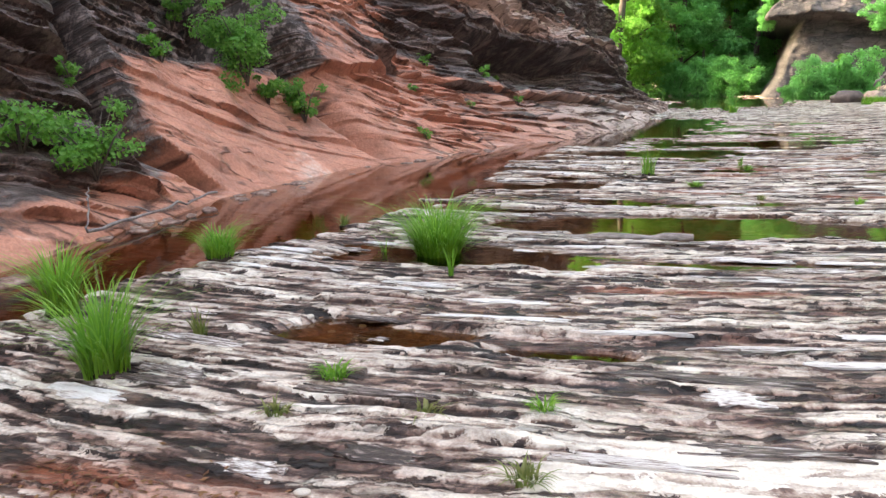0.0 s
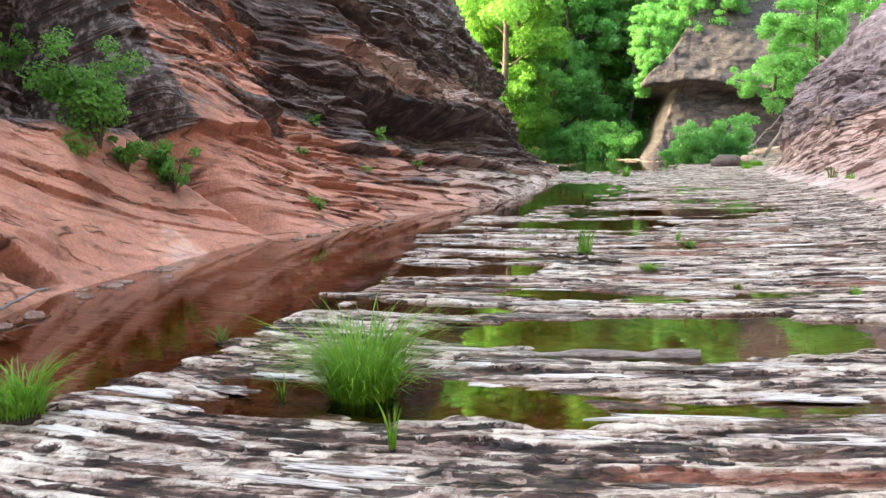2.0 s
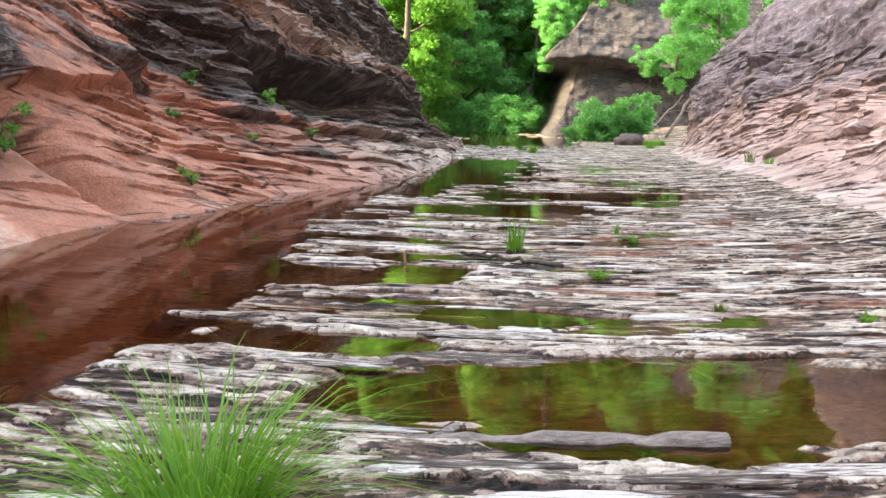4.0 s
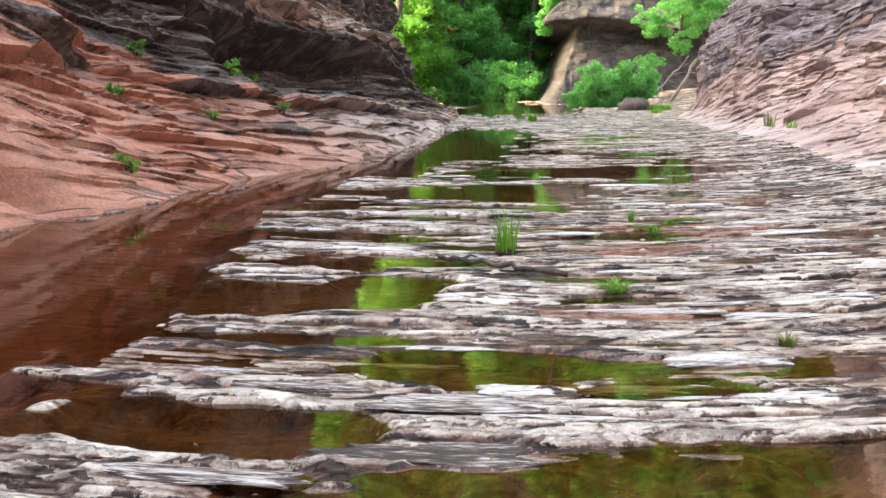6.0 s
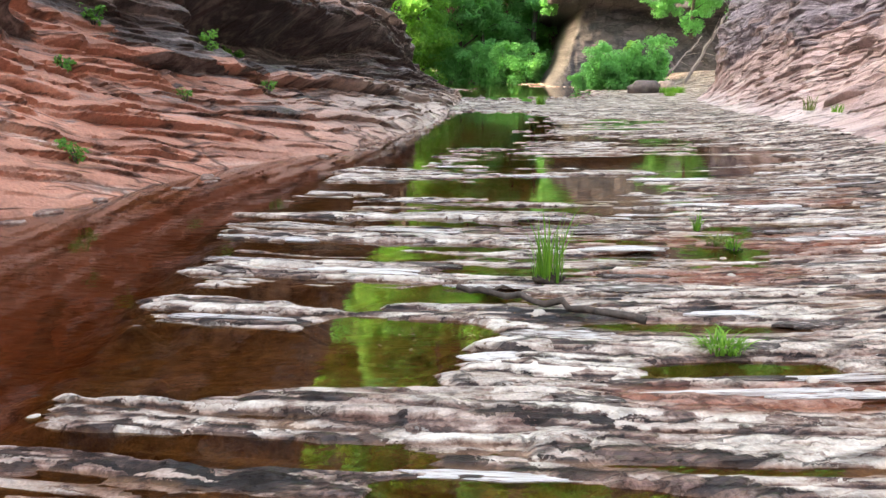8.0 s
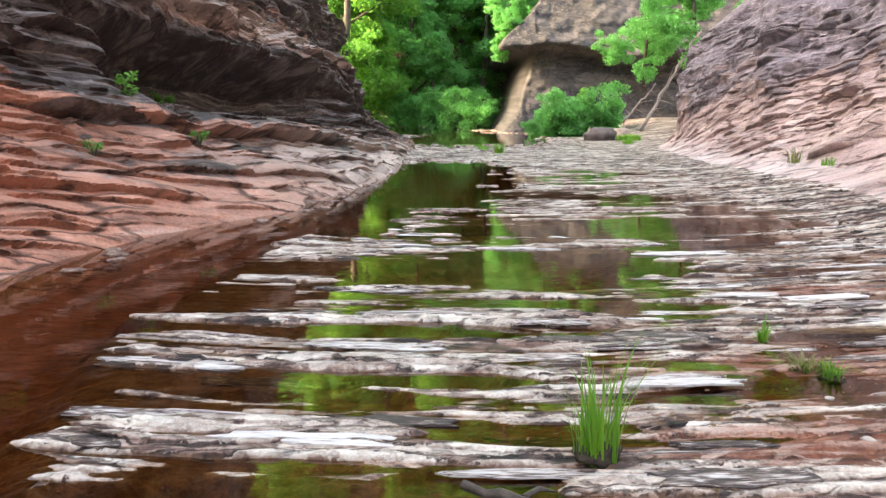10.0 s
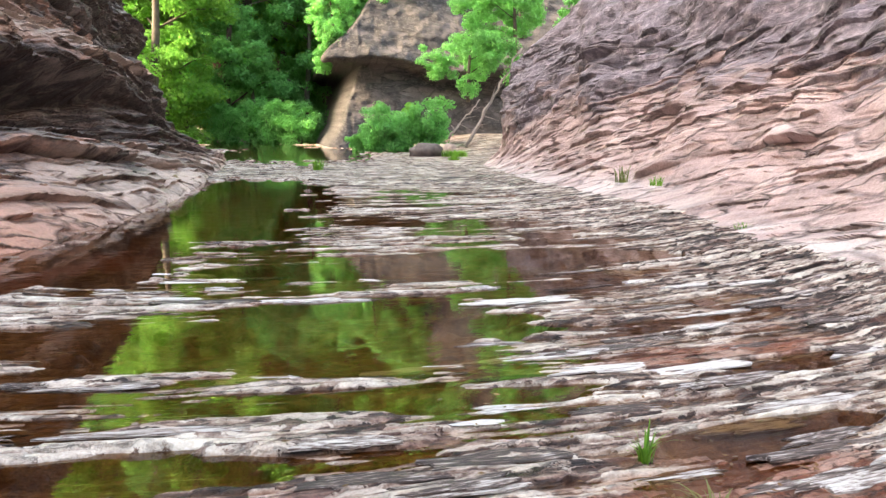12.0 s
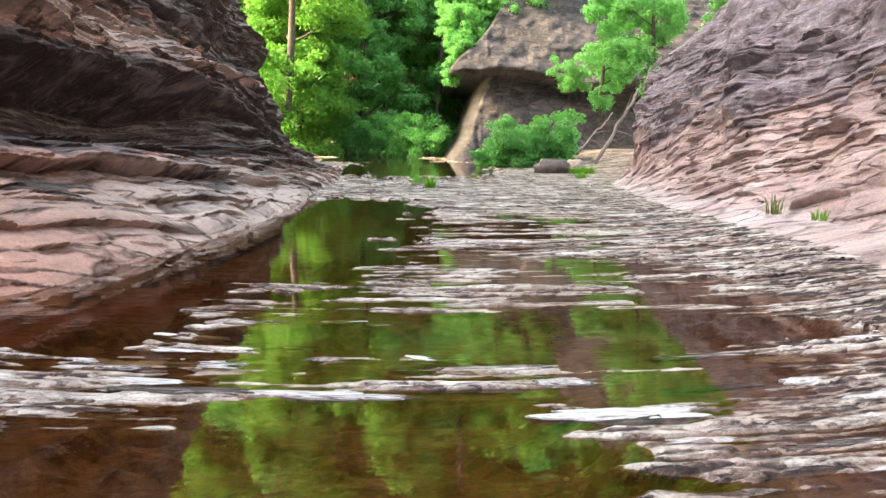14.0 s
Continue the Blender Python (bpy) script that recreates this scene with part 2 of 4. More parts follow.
def leaf_material(name, a, b, glow=0.6):
    """Leaves, thin enough to pass light; tint varies from plant to plant and leaf to leaf."""
    n = Net(name)
    geo, info = n.n.new("ShaderNodeNewGeometry"), n.n.new("ShaderNodeObjectInfo")
    f = n.math("ADD", n.math("MULTIPLY", geo.outputs["Random Per Island"], 0.75), n.math("MULTIPLY", info.outputs["Random"], 0.25))
    col = n.ramp(f, [(0.0, a), (1.0, b)])
    big = n.noise(n.coords(), 0.9, 3)
    col = n.mix(n.ramp(big, [(0.35, 0.0), (0.65, 0.35)]), col, tuple(c * 0.55 for c in a))
    n.done(col, 0.45, Specular_IOR_Level=0.4)
    tr, mx = n.n.new("ShaderNodeBsdfTranslucent"), n.n.new("ShaderNodeMixShader")
    n.put(tr.inputs[0], n.mix(0.5, col, (0.22, 0.56, 0.12)))
    mx.inputs[0].default_value = glow
    n.l.new(n.b.outputs[0], mx.inputs[1])
    n.l.new(tr.outputs[0], mx.inputs[2])
    n.l.new(mx.outputs[0], n.out.inputs["Surface"])
    return n.m


def speckled(name, stops, scale=6.0, rough=0.8, bump=0.4, stretch=(1, 1, 1)):
    n = Net(name)
    big, fine = n.noise(n.coords(stretch), scale, 5, 0.6), n.noise(n.coords(), scale * 9, 3, 0.6)
    f = n.math("ADD", n.math("MULTIPLY", big, 0.75), n.math("MULTIPLY", fine, 0.25))
    return n.done(n.ramp(f, stops), rough, n.bump(f, bump, 0.03))


M_BED = bed_material()
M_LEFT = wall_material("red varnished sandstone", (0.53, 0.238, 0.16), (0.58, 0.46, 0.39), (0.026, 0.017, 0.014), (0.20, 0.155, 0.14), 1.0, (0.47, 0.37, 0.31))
M_RIGHT = wall_material("pink grey sandstone", (0.55, 0.385, 0.355), (0.66, 0.575, 0.545), (0.10, 0.08, 0.09), (0.30, 0.245, 0.26), 0.6, None, 0.65)
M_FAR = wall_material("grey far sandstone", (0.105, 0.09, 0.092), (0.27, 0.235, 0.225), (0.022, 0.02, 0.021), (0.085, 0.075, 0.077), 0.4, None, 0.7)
M_WATER = water_material()
M_LEAF = leaf_material("fresh green leaves", (0.075, 0.31, 0.095), (0.20, 0.60, 0.21))
M_LEAF_Y = leaf_material("yellow green leaves", (0.10, 0.31, 0.05), (0.23, 0.48, 0.09))
M_LEAF_D = leaf_material("dark green leaves", (0.02, 0.085, 0.035), (0.07, 0.24, 0.10), 0.4)
M_GRASS = leaf_material("grass blades", (0.08, 0.25, 0.02), (0.28, 0.54, 0.05), 0.4)
# The far woods' yellow sun glow is put into this leaf colour.
M_WOODS = leaf_material("leaves painted sunlit yellow", (0.18, 0.32, 0.04), (0.42, 0.50, 0.07))
M_SHRUB = leaf_material("yellowish green shrub leaves", (0.05, 0.20, 0.03), (0.20, 0.46, 0.08), 0.5)
M_DRY = leaf_material("dry grass blades", (0.12, 0.13, 0.03), (0.26, 0.24, 0.08), 0.3)
M_BARK = speckled("grey brown bark", [(0.3, (0.03, 0.022, 0.018)), (0.7, (0.15, 0.12, 0.10))], 5, 0.9, 0.8, (3, 3, 0.6))
M_STICK = speckled("weathered bare wood", [(0.3, (0.10, 0.085, 0.08)), (0.7, (0.34, 0.29, 0.27))], 7, 0.8, 0.6, (4, 4, 0.7))
M_LOG = speckled("weathered log wood", [(0.3, (0.09, 0.075, 0.07)), (0.5, (0.26, 0.22, 0.20)), (0.7, (0.42, 0.37, 0.34))], 9, 0.8, 0.8, (0.5, 3, 5))
M_STONE = speckled("water-worn stone", [(0.3, (0.16, 0.12, 0.10)), (0.7, (0.45, 0.36, 0.31))], 5, 0.7, 0.5)
M_PALE = speckled("pale pebble", [(0.3, (0.42, 0.36, 0.30)), (0.7, (0.66, 0.60, 0.53))], 9, 0.6, 0.3)
M_MUD = speckled("dark root soil", [(0.3, (0.015, 0.011, 0.008)), (0.7, (0.07, 0.05, 0.035))], 14, 0.9, 0.9)
M_SOIL = speckled("forest soil", [(0.3, (0.06, 0.04, 0.03)), (0.7, (0.17, 0.12, 0.09))], 1.5, 0.95, 0.6)


# ---- mesh helpers ----
def mesh_object(name, verts, faces, material, smooth_shade=True, fields=None):
    me = bpy.data.meshes.new(name)
    me.from_pydata(verts, [], faces)
    me.materials.append(material)
    if smooth_shade:
        me.polygons.foreach_set("use_smooth", [True] * len(me.polygons))
    return new(name, me)


def grid_object(name, xyz, material, fields, smooth_shade=True):
    """A sheet from an array of rows x columns x 3, with named fields on its points."""
    r, c, _ = xyz.shape
    me = bpy.data.meshes.new(name)
    me.vertices.add(r * c)
    me.vertices.foreach_set("co", xyz.astype(np.float32).ravel())
    i = np.arange(r * c).reshape(r, c)
    q = np.stack([i[:-1, :-1], i[:-1, 1:], i[1:, 1:], i[1:, :-1]], -1).reshape(-1, 4)
    me.loops.add(q.size)
    me.loops.foreach_set("vertex_index", q.ravel().astype(np.int32))
    me.polygons.add(len(q))
    me.polygons.foreach_set("loop_start", np.arange(0, q.size, 4, dtype=np.int32))
    me.polygons.foreach_set("use_smooth", np.full(len(q), smooth_shade))
    me.update(calc_edges=True)
    me.validate()
    for k, v in fields.items():
        me.attributes.new(k, "FLOAT", "POINT").data.foreach_set("value", v.astype(np.float32).ravel())
    me.materials.append(material)
    return new(name, me)


def part(name, verts, faces, material, parent, label="", smooth_shade=True):
    ob = mesh_object(name, verts, faces, material, smooth_shade)
    ob.parent = parent
    if label:
        ob["label"] = label
    return ob


def tube(points, radii, sides=7):
    """Verts and faces of a tapered tube through the points."""
    vs, fs = [], []
    pts = [Vector(p) for p in points]
    for i, p in enumerate(pts):
        d = (pts[min(i + 1, len(pts) - 1)] - pts[max(i - 1, 0)]).normalized()
        a = d.cross(Vector((0.31, 0.17, 0.93))).normalized()
        b = d.cross(a)
        for k in range(sides):
            t = 2 * math.pi * k / sides
            vs.append(p + (a * math.cos(t) + b * math.sin(t)) * radii[i])
    for i in range(len(pts) - 1):
        for k in range(sides):
            j = (k + 1) % sides
            fs.append((i * sides + k, i * sides + j, (i + 1) * sides + j, (i + 1) * sides + k))
    fs.append(tuple(range(sides - 1, -1, -1)))
    fs.append(tuple(range((len(pts) - 1) * sides, len(pts) * sides)))
    return vs, fs


def join(pieces):
    vs, fs = [], []
    for v, f in pieces:
        o = len(vs)
        vs += list(v)
        fs += [tuple(i + o for i in q) for q in f]
    return vs, fs


# ---- the canyon's plan lines, in u and w ----
LW = [-60, -5, 2, 4.9, 9.2, 13.3, 16.1, 18.4, 21.3, 26.6, 30.2, 36, 41, 44, 47, 50, 54, 60]
LU = [-9, -7, -6.2, -6.4, -7.6, -7.7, -7.1, -6.7, -5.5, -5.0, -5.0, -5.3, -5.5, -5.9, -6.8, -8, -11, -20]
RW = [-60, 0, 10, 16, 20.4, 23.3, 28.3, 36, 40, 42.5, 45, 49, 54]
RU = [5, 4.2, 3.4, 3.1, 3.2, 3.5, 3.3, 3.3, 3.6, 4.2, 6.5, 10, 14]
CW = [-60, 1.0, 3.3, 5.1, 7.3, 9.4, 12, 14.8, 18.1, 21.6, 24]
CU = [-9, -5.6, -4.8, -5.0, -4.6, -4.3, -4.5, -5.1, -5.0, -4.3, -4.0]


def left_foot(w):
    return np.interp(w, LW, LU)


def right_foot(w):
    return np.interp(w, RW, RU)


# pools: x, y, half length across, half width along, depth
POOLS = [
    (-0.45, 4.6, 0.75, 0.28, 0.06), (0.6, 4.13, 0.5, 0.12, 0.05), (0.1, 6.9, 1.1, 0.4, 0.08), (-0.9, 6.95, 0.6, 0.12, 0.05),
    (2.6, 7.85, 2.1, 0.72, 0.12), (1.0, 6.3, 0.42, 0.2, 0.05), (2.3, 9.8, 0.4, 0.13, 0.05), (2.2, 11.4, 0.4, 0.1, 0.05),
    (3.55, 8.4, 0.3, 0.08, 0.04), (0.7, 9.5, 0.85, 0.28, 0.1), (2.25, 9.85, 0.72, 0.33, 0.09), (3.0, 9.2, 0.42, 0.18, 0.06),
    (1.1, 10.72, 0.9, 0.12, 0.06), (1.15, 11.75, 1.15, 0.5, 0.1), (1.7, 12.7, 0.6, 0.28, 0.08), (2.1, 11.8, 0.6, 0.22, 0.07),
    (2.7, 12.4, 0.45, 0.2, 0.06), (3.6, 10.75, 0.5, 0.13, 0.06), (4.85, 16.25, 1.5, 0.75, 0.14), (3.2, 14.75, 1.05, 0.24, 0.08),
    (3.0, 13.7, 0.65, 0.14, 0.06), (7.4, 18.25, 2.6, 0.7, 0.13), (6.1, 13.55, 0.6, 0.14, 0.05), (4.9, 12.85, 0.85, 0.13, 0.05),
    (7.0, 14.1, 0.7, 0.07, 0.04), (4.8, 14.8, 1.2, 0.2, 0.07), (5.5, 16.9, 1.2, 0.35, 0.1), (2.4, 13.7, 0.7, 0.12, 0.05),
]
POOLS = [(*unplan(x, y), a, b, d) for x, y, a, b, d in POOLS] + [(-4.2, 27.6, 2.1, 6.6, 0.3), (-4.9, 21.5, 1.4, 2.6, 0.2), (-3.5, 55, 4.5, 14, 0.25), (-7.0, 68, 5.0, 9, 0.2), (-9.0, 82, 7.0, 11, 0.2)]


# broad pale ledges: x, y, half length, half width, rise
RIDGES = [(*unplan(x, y), a, b, d) for x, y, a, b, d in (
    (1.35, 2.55, 1.3, 0.42, 0.0), (3.9, 14.95, 1.0, 0.14, 0.045), (2.2, 10.78, 1.1, 0.17, 0.04), (0.3, 5.55, 1.9, 0.16, 0.02), (2.6, 5.0, 1.6, 0.16, 0.02),
    (0.3, 3.5, 1.5, 0.14, 0.015), (-1.6, 3.55, 0.8, 0.14, 0.02), (0.2, 8.0, 1.0, 0.12, 0.03), (0.2, 10.35, 0.8, 0.09, 0.05), (2.9, 14.2, 0.9, 0.10, 0.03),
    (6.2, 14.6, 1.1, 0.14, 0.03), (7.6, 16.3, 1.2, 0.2, 0.03), (6.4, 13.0, 1.2, 0.12, 0.03), (1.4, 9.75, 0.5, 0.06, 0.05), (3.4, 16.0, 0.5, 0.1, 0.06),
    (2.5, 14.22, 1.1, 0.16, 0.07), (2.2, 13.3, 0.8, 0.12, 0.07), (2.0, 15.5, 0.8, 0.10, 0.07))]


# patches of red silt left on the rock: x, y, half length, half width
RUST = [(*unplan(x, y), a, b) for x, y, a, b in (
    (5.4, 13.0, 1.6, 0.55), (4.4, 12.3, 1.0, 0.28), (6.8, 14.6, 1.3, 0.3), (-1.2, 2.7, 0.8, 0.25), (3.6, 10.4, 0.9, 0.22), (1.7, 5.3, 0.9, 0.14), (5.2, 9.6, 0.9, 0.16))]


def bed_field(u, w):
    """Runs across the exposed laminae of the streambed."""
    ub = np.clip(u, -8, 3.4)
    return w - 0.034 * (ub + 3) ** 2 + 0.16 * fbm(u * 0.35, w * 0.5, 2, 3) + 0.045 * fbm(u * 1.3, w * 2.2, 5, 5)


def plates(bed, u, period, k, gap):
    """Height of worn laminae: flat tops of uneven level with narrow joints between. Returns height, top mask."""
    i = np.floor(bed / period)
    f = bed / period - i
    ir = np.mod(i * 37.7, 61.0)
    x_ = u * 1.15 + ir * 1.7 + 0.12 * vn(u * 3.0, bed * 9.0, 6)
    lvl = fbm(u * 0.75 + ir * 1.7, ir * 3.1, k, 4) * 0.95 + 0.55 * vn(np.floor(x_) * 0.73, ir * 2.3, k + 1)
    shape = smooth(0.0, gap, f) * (1 - 0.7 * smooth(0.6, 1.0, f))
    return lvl, shape


def ground_height(u, w):
    bed = bed_field(u, w)
    soak = smooth(5.2, 7.0, w) * smooth(34, 27, w) * smooth(2.0, -0.4, u - 1.1 * smooth(9, 13, w) + 0.5 * fbm(u * 0.5, w * 0.4, 9, 2))
    soak = soak * (1 - 0.5 * smooth(13.5, 11, w))
    base = 0.03 - 0.030 * soak + 0.022 * fbm(u * 0.4, w * 0.6, 11, 3) + 0.02 * smooth(6, 2, w) + 0.012 * smooth(32, 40, w)
    pool = np.zeros_like(base)
    wob = 0.35 * fbm(u * 1.1, w * 2.0, 4, 3) + 0.42 * fbm(u * 2.4, w * 6.5, 8, 3)
    for pu, pw, a, b, d in POOLS:
        tilt = 0.07 * (pu + 3) * (u - pu)
        r = np.sqrt(((u - pu) / a) ** 2 + ((w - pw - np.clip(tilt, -0.6, 0.6)) / b) ** 2) + wob
        pool = np.maximum(pool, (d + 0.03) * (1 - smooth(0.72, 1.12, r)))
    ch = np.interp(w, CW, CU)
    inch = (1 - smooth(-0.35, 0.25, u - ch + 0.5 * wob)) * smooth(25, 21, w)
    pool = np.maximum(pool, 0.2 * inch)
    flat, plain = np.zeros_like(base), np.zeros_like(base)
    for pu, pw, a, b, rise in RIDGES:
        tilt = np.clip(0.07 * (pu + 3) * (u - pu), -0.6, 0.6)
        r = np.sqrt(((u - pu) / a) ** 2 + ((w - pw - tilt) / b) ** 2) + 0.7 * wob
        m = 1 - smooth(0.7, 1.05, r)
        flat = np.maximum(flat, m)
        plain = np.maximum(plain, m * (rise == 0))
        base = base + 0.45 * rise * m
        pool = pool * (1 - m)
    l1, s1 = plates(bed, u, 0.27, 1, 0.07)
    l2, s2 = plates(bed + 0.03 * vn(u * 1.3, w, 6), u * 1.6, 0.085, 3, 0.16)
    rel = 0.029 * s1 * (0.5 + 1.2 * l1) + 0.017 * s2 * (0.5 + 1.1 * l2) - 0.013 + 0.006 * vn(u * 3, w * 13, 2)
    calm = (1 - 0.4 * flat) * (1 - 0.55 * smooth(0.08, 0.16, pool)) * (1 - 0.5 * smooth(28, 40, w))
    z = base + rel * calm - pool
    # thin laminae weather into ragged terraces
    zt = z + 0.007 * fbm(u * 2.2, w * 10.0, 13, 4) + 0.007 * fbm(u * 6.5, w * 11.0, 17, 3)
    q = np.floor(zt / 0.010)
    zt = (q + smooth(0.78, 1.0, zt / 0.010 - q)) * 0.010
    z = z + (zt - z) * 0.85 * smooth(50, 40, w)
    rf = right_foot(w)
    z = z + 0.09 * smooth(-1.2, 0.6, u - rf)
    top = np.clip(0.05 + 0.5 * s2 * (0.8 + 0.7 * l2) + 0.45 * s1 * (0.75 + 0.8 * l1), 0, 1)
    top = np.maximum(top, 0.70 * flat)
    wet = np.clip(1 - smooth(-0.012, 0.011, z + 0.006 * fbm(u * 3, w * 6, 4, 2)), 0, 1)
    silt = inch * smooth(0.0, -0.05, z)
    for pu, pw, a, b in RUST:
        r = np.sqrt(((u - pu) / a) ** 2 + ((w - pw - np.clip(0.07 * (pu + 3) * (u - pu), -0.6, 0.6)) / b) ** 2) + 1.1 * wob
        silt = np.maximum(silt, 0.75 * (1 - smooth(0.5, 1.1, r)))
    # far banks rise gently beyond the end of the gorge
    z = z + 1.6 * smooth(90, 116, w) + 1.0 * smooth(2, 9, u) * smooth(48, 60, w)
    return z, bed, top, wet, silt, plain


# ---- ground ----
def spaced(*runs):
    out = []
    for a, b, n in runs:
        out += list(np.linspace(a, b, n, endpoint=False))
    return np.array(out + [runs[-1][1]])


gu = np.concatenate([-np.geomspace(400, 9, 22), spaced((-8.6, -5.6, 14), (-5.6, 4.5, 240)), np.geomspace(4.9, 400, 24)])
gw = np.concatenate([spaced((-60, -10, 40), (-10, 1.2, 130)), spaced((1.2001, 16.5, 1180), (16.5, 26, 440), (26, 46, 340), (46, 75, 110)), np.geomspace(76, 500, 30)])
U, B = np.meshgrid(gu, gw)
W = B + 0.034 * (np.clip(U, -8, 3.4) + 3) ** 2 * smooth(60, 46, B) * smooth(-6, 1, B)
Z, BED, TOP, WET, SILT, FLAT = ground_height(U, W)
X, Y = plan(U, W)
ground = grid_object("ground", np.stack([X, Y, Z], -1), M_BED, {"bed": BED, "along": U, "top": TOP, "wet": WET, "silt": SILT, "flat": FLAT}, False)
tagged(ground, "pale thin-bedded sandstone streambed with dark joints and wet hollows", "streambed", kind="structure")


def ground_z(u, w):
    z = ground_height(np.array([float(u)]), np.array([float(w)]))[0]
    return float(z[0])


# ---- water ----
wu, ww = np.meshgrid(np.linspace(0, 1, 20), np.linspace(-20, 100, 140))
wleft = left_foot(ww) - 1.2
wu = wleft + (3.2 - wleft) * wu
wx, wy = plan(wu, ww)
water = grid_object("water", np.stack([wx, wy, wx * 0], -1), M_WATER, {})
tagged(water, "shallow clear brown stream water lying in the rock hollows", "water", kind="structure")


# ---- canyon walls ----
def wall(name, ws, foot, profile, side, dip, material, label, stain_and_shade, rough=1.0, warp=0.5, cut=0.8, sparse=0.0):
    """A wall lofted over its foot line. profile(w): the offsets outwards and heights of its section."""
    v = np.concatenate([np.linspace(0, 0.23, 320), np.linspace(0.234, 1, 70)])
    off, hgt = np.zeros((len(ws), len(v))), np.zeros((len(ws), len(v)))
    for i, w in enumerate(ws):
        po, ph = profile(w)
        s = np.concatenate([[0], np.cumsum(np.hypot(np.diff(po), np.diff(ph)))])
        s = s / s[-1]
        off[i], hgt[i] = np.interp(v, s, po), np.interp(v, s, ph)
    ker = np.ones(25) / 25
    for a in (off, hgt):
        for _ in range(2):
            pad = np.concatenate([np.repeat(a[:, :1], 12, 1), a, np.repeat(a[:, -1:], 12, 1)], 1)
            a[:] = np.apply_along_axis(lambda r: np.convolve(r, ker, "valid"), 1, pad)
    Wg = np.repeat(ws[:, None], len(v), 1)
    run = np.interp(Wg, [-60, 0, 16, 20, 25, 34, 60], [-20.4, 0, 5.2, 6.2, 6.95, 7.9, 13]) if side < 0 else dip * Wg
    bed = hgt + run + warp * fbm(Wg * 0.12, hgt * 0.2, 3, 3) + 0.14 * fbm(Wg * 0.8, hgt * 0.9, 1, 3)
    bed = bed + 0.3 * vn(bed * 0.7, Wg * 0.06, 4)
    left = side < 0
    d = 0.9 * fbm(Wg * 0.17, hgt * 0.22, 5, 3) * smooth(0.2, 3, hgt)
    for per, amp, k, stretch in ((0.95, 0.24, 1, 0.22), (0.40, 0.20, 2, 0.5), (0.17, 0.09, 4, 1.1)):
        i = np.floor(bed / per)
        f = bed / per - i
        ir = np.mod(i * 13.7, 61)
        x_ = Wg * stretch + ir + 0.15 * fbm(Wg * 0.9, hgt * 0.9, k, 2)
        lv = 0.55 * vn(x_, np.mod(i * 5.3, 61), k) + 0.5 * vn(np.floor(x_ * 3.1) * 0.77, np.mod(i * 3.9, 61), k + 1)
        open_ = smooth(sparse - 0.35, sparse + 0.35, vn(x_ * (2.2 if left else 3.6) + 9, np.mod(i * 7.1, 61), k + 2))
        # each bed's lower lip hangs over the one beneath
        lip = smooth(0.0, 0.05, f) - 1.05 * smooth(0.05, 1.0, f)
        d = d + amp * rough * (0.75 * lv + (1.1 if left else 1.7) * lip * (0.12 + 0.88 * open_)) * smooth(-0.05, 0.10 + 0.75 * per, hgt)
    lumps = fbm(Wg * 0.6 + 0.4 * hgt, hgt * 0.8, 12, 5)
    d = d + (0.07 if left else 0.34) * lumps * smooth(0.0, 1.2, hgt)
    if left:
        slabby = smooth(17.0, 14.5, Wg) * smooth(7.4, 8.2, Wg) * smooth(3.4, 2.4, hgt)
        d = d * (1 - 0.7 * slabby)
    else:
        # chunky broken rock in the upper half
        d = d + 0.20 * vn(Wg * 1.1 + 0.9 * hgt, bed * 1.5, 3) * smooth(1.0, 2.6, hgt) + 0.10 * vn(Wg * 2.6 - hgt, bed * 3.5, 1) * smooth(0.8, 2.2, hgt)
    d = d + 0.07 * rough * fbm(Wg * 1.6, bed * 2.4, 9, 4) * smooth(-0.1, 0.4, hgt)
    if side < 0:
        # a leaning joint opens beside the salmon slab, and a second, narrower one beyond it
        j1 = Wg - np.interp(hgt, [0, 0.5, 0.8, 1.8, 3.0, 9], [9.25, 8.7, 8.35, 8.25, 8.6, 9.5])
        d = d - 1.5 * np.exp(-(j1 / 0.2) ** 4) * smooth(0, 0.3, hgt) - 0.15 * smooth(0.25, -0.15, j1) * smooth(0.2, 0.8, hgt)
        hh = hgt - 0.06 * (28 - Wg) + 0.15 * fbm(Wg * 0.6, hgt, 7, 2)
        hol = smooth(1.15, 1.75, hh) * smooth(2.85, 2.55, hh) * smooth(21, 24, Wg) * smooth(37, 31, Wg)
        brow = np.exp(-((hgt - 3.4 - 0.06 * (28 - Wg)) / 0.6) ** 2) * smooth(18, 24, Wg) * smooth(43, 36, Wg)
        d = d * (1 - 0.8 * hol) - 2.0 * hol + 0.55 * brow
        d = d + 0.30 * smooth(-0.15, 0.25, j1) * smooth(4.2, 1.0, j1) * smooth(0.1, 0.6, hgt)
        j2 = Wg - np.interp(hgt, [0, 0.76, 1.44, 1.8, 2.7, 3.8, 9], [14.5, 14.2, 14.0, 13.8, 13.4, 13.5, 14.3])
        d = d - 0.8 * np.exp(-(j2 / 0.2) ** 2) * smooth(0, 0.3, hgt) + 0.18 * smooth(0.0, 0.25, j2) * smooth(3.0, 0.5, j2)
        # deep dark recess between the joints, and the bulging block beyond it
        d = d - 1.5 * smooth(0.25, -0.1, j2) * smooth(1.95, 2.5, hgt) * smooth(6.0, 4.8, hgt) * smooth(8.6, 9.6, Wg)
        lip2 = 1.75 + 0.10 * vn(Wg * 2.1, hgt * 0, 3) + 0.05 * (Wg - 14)
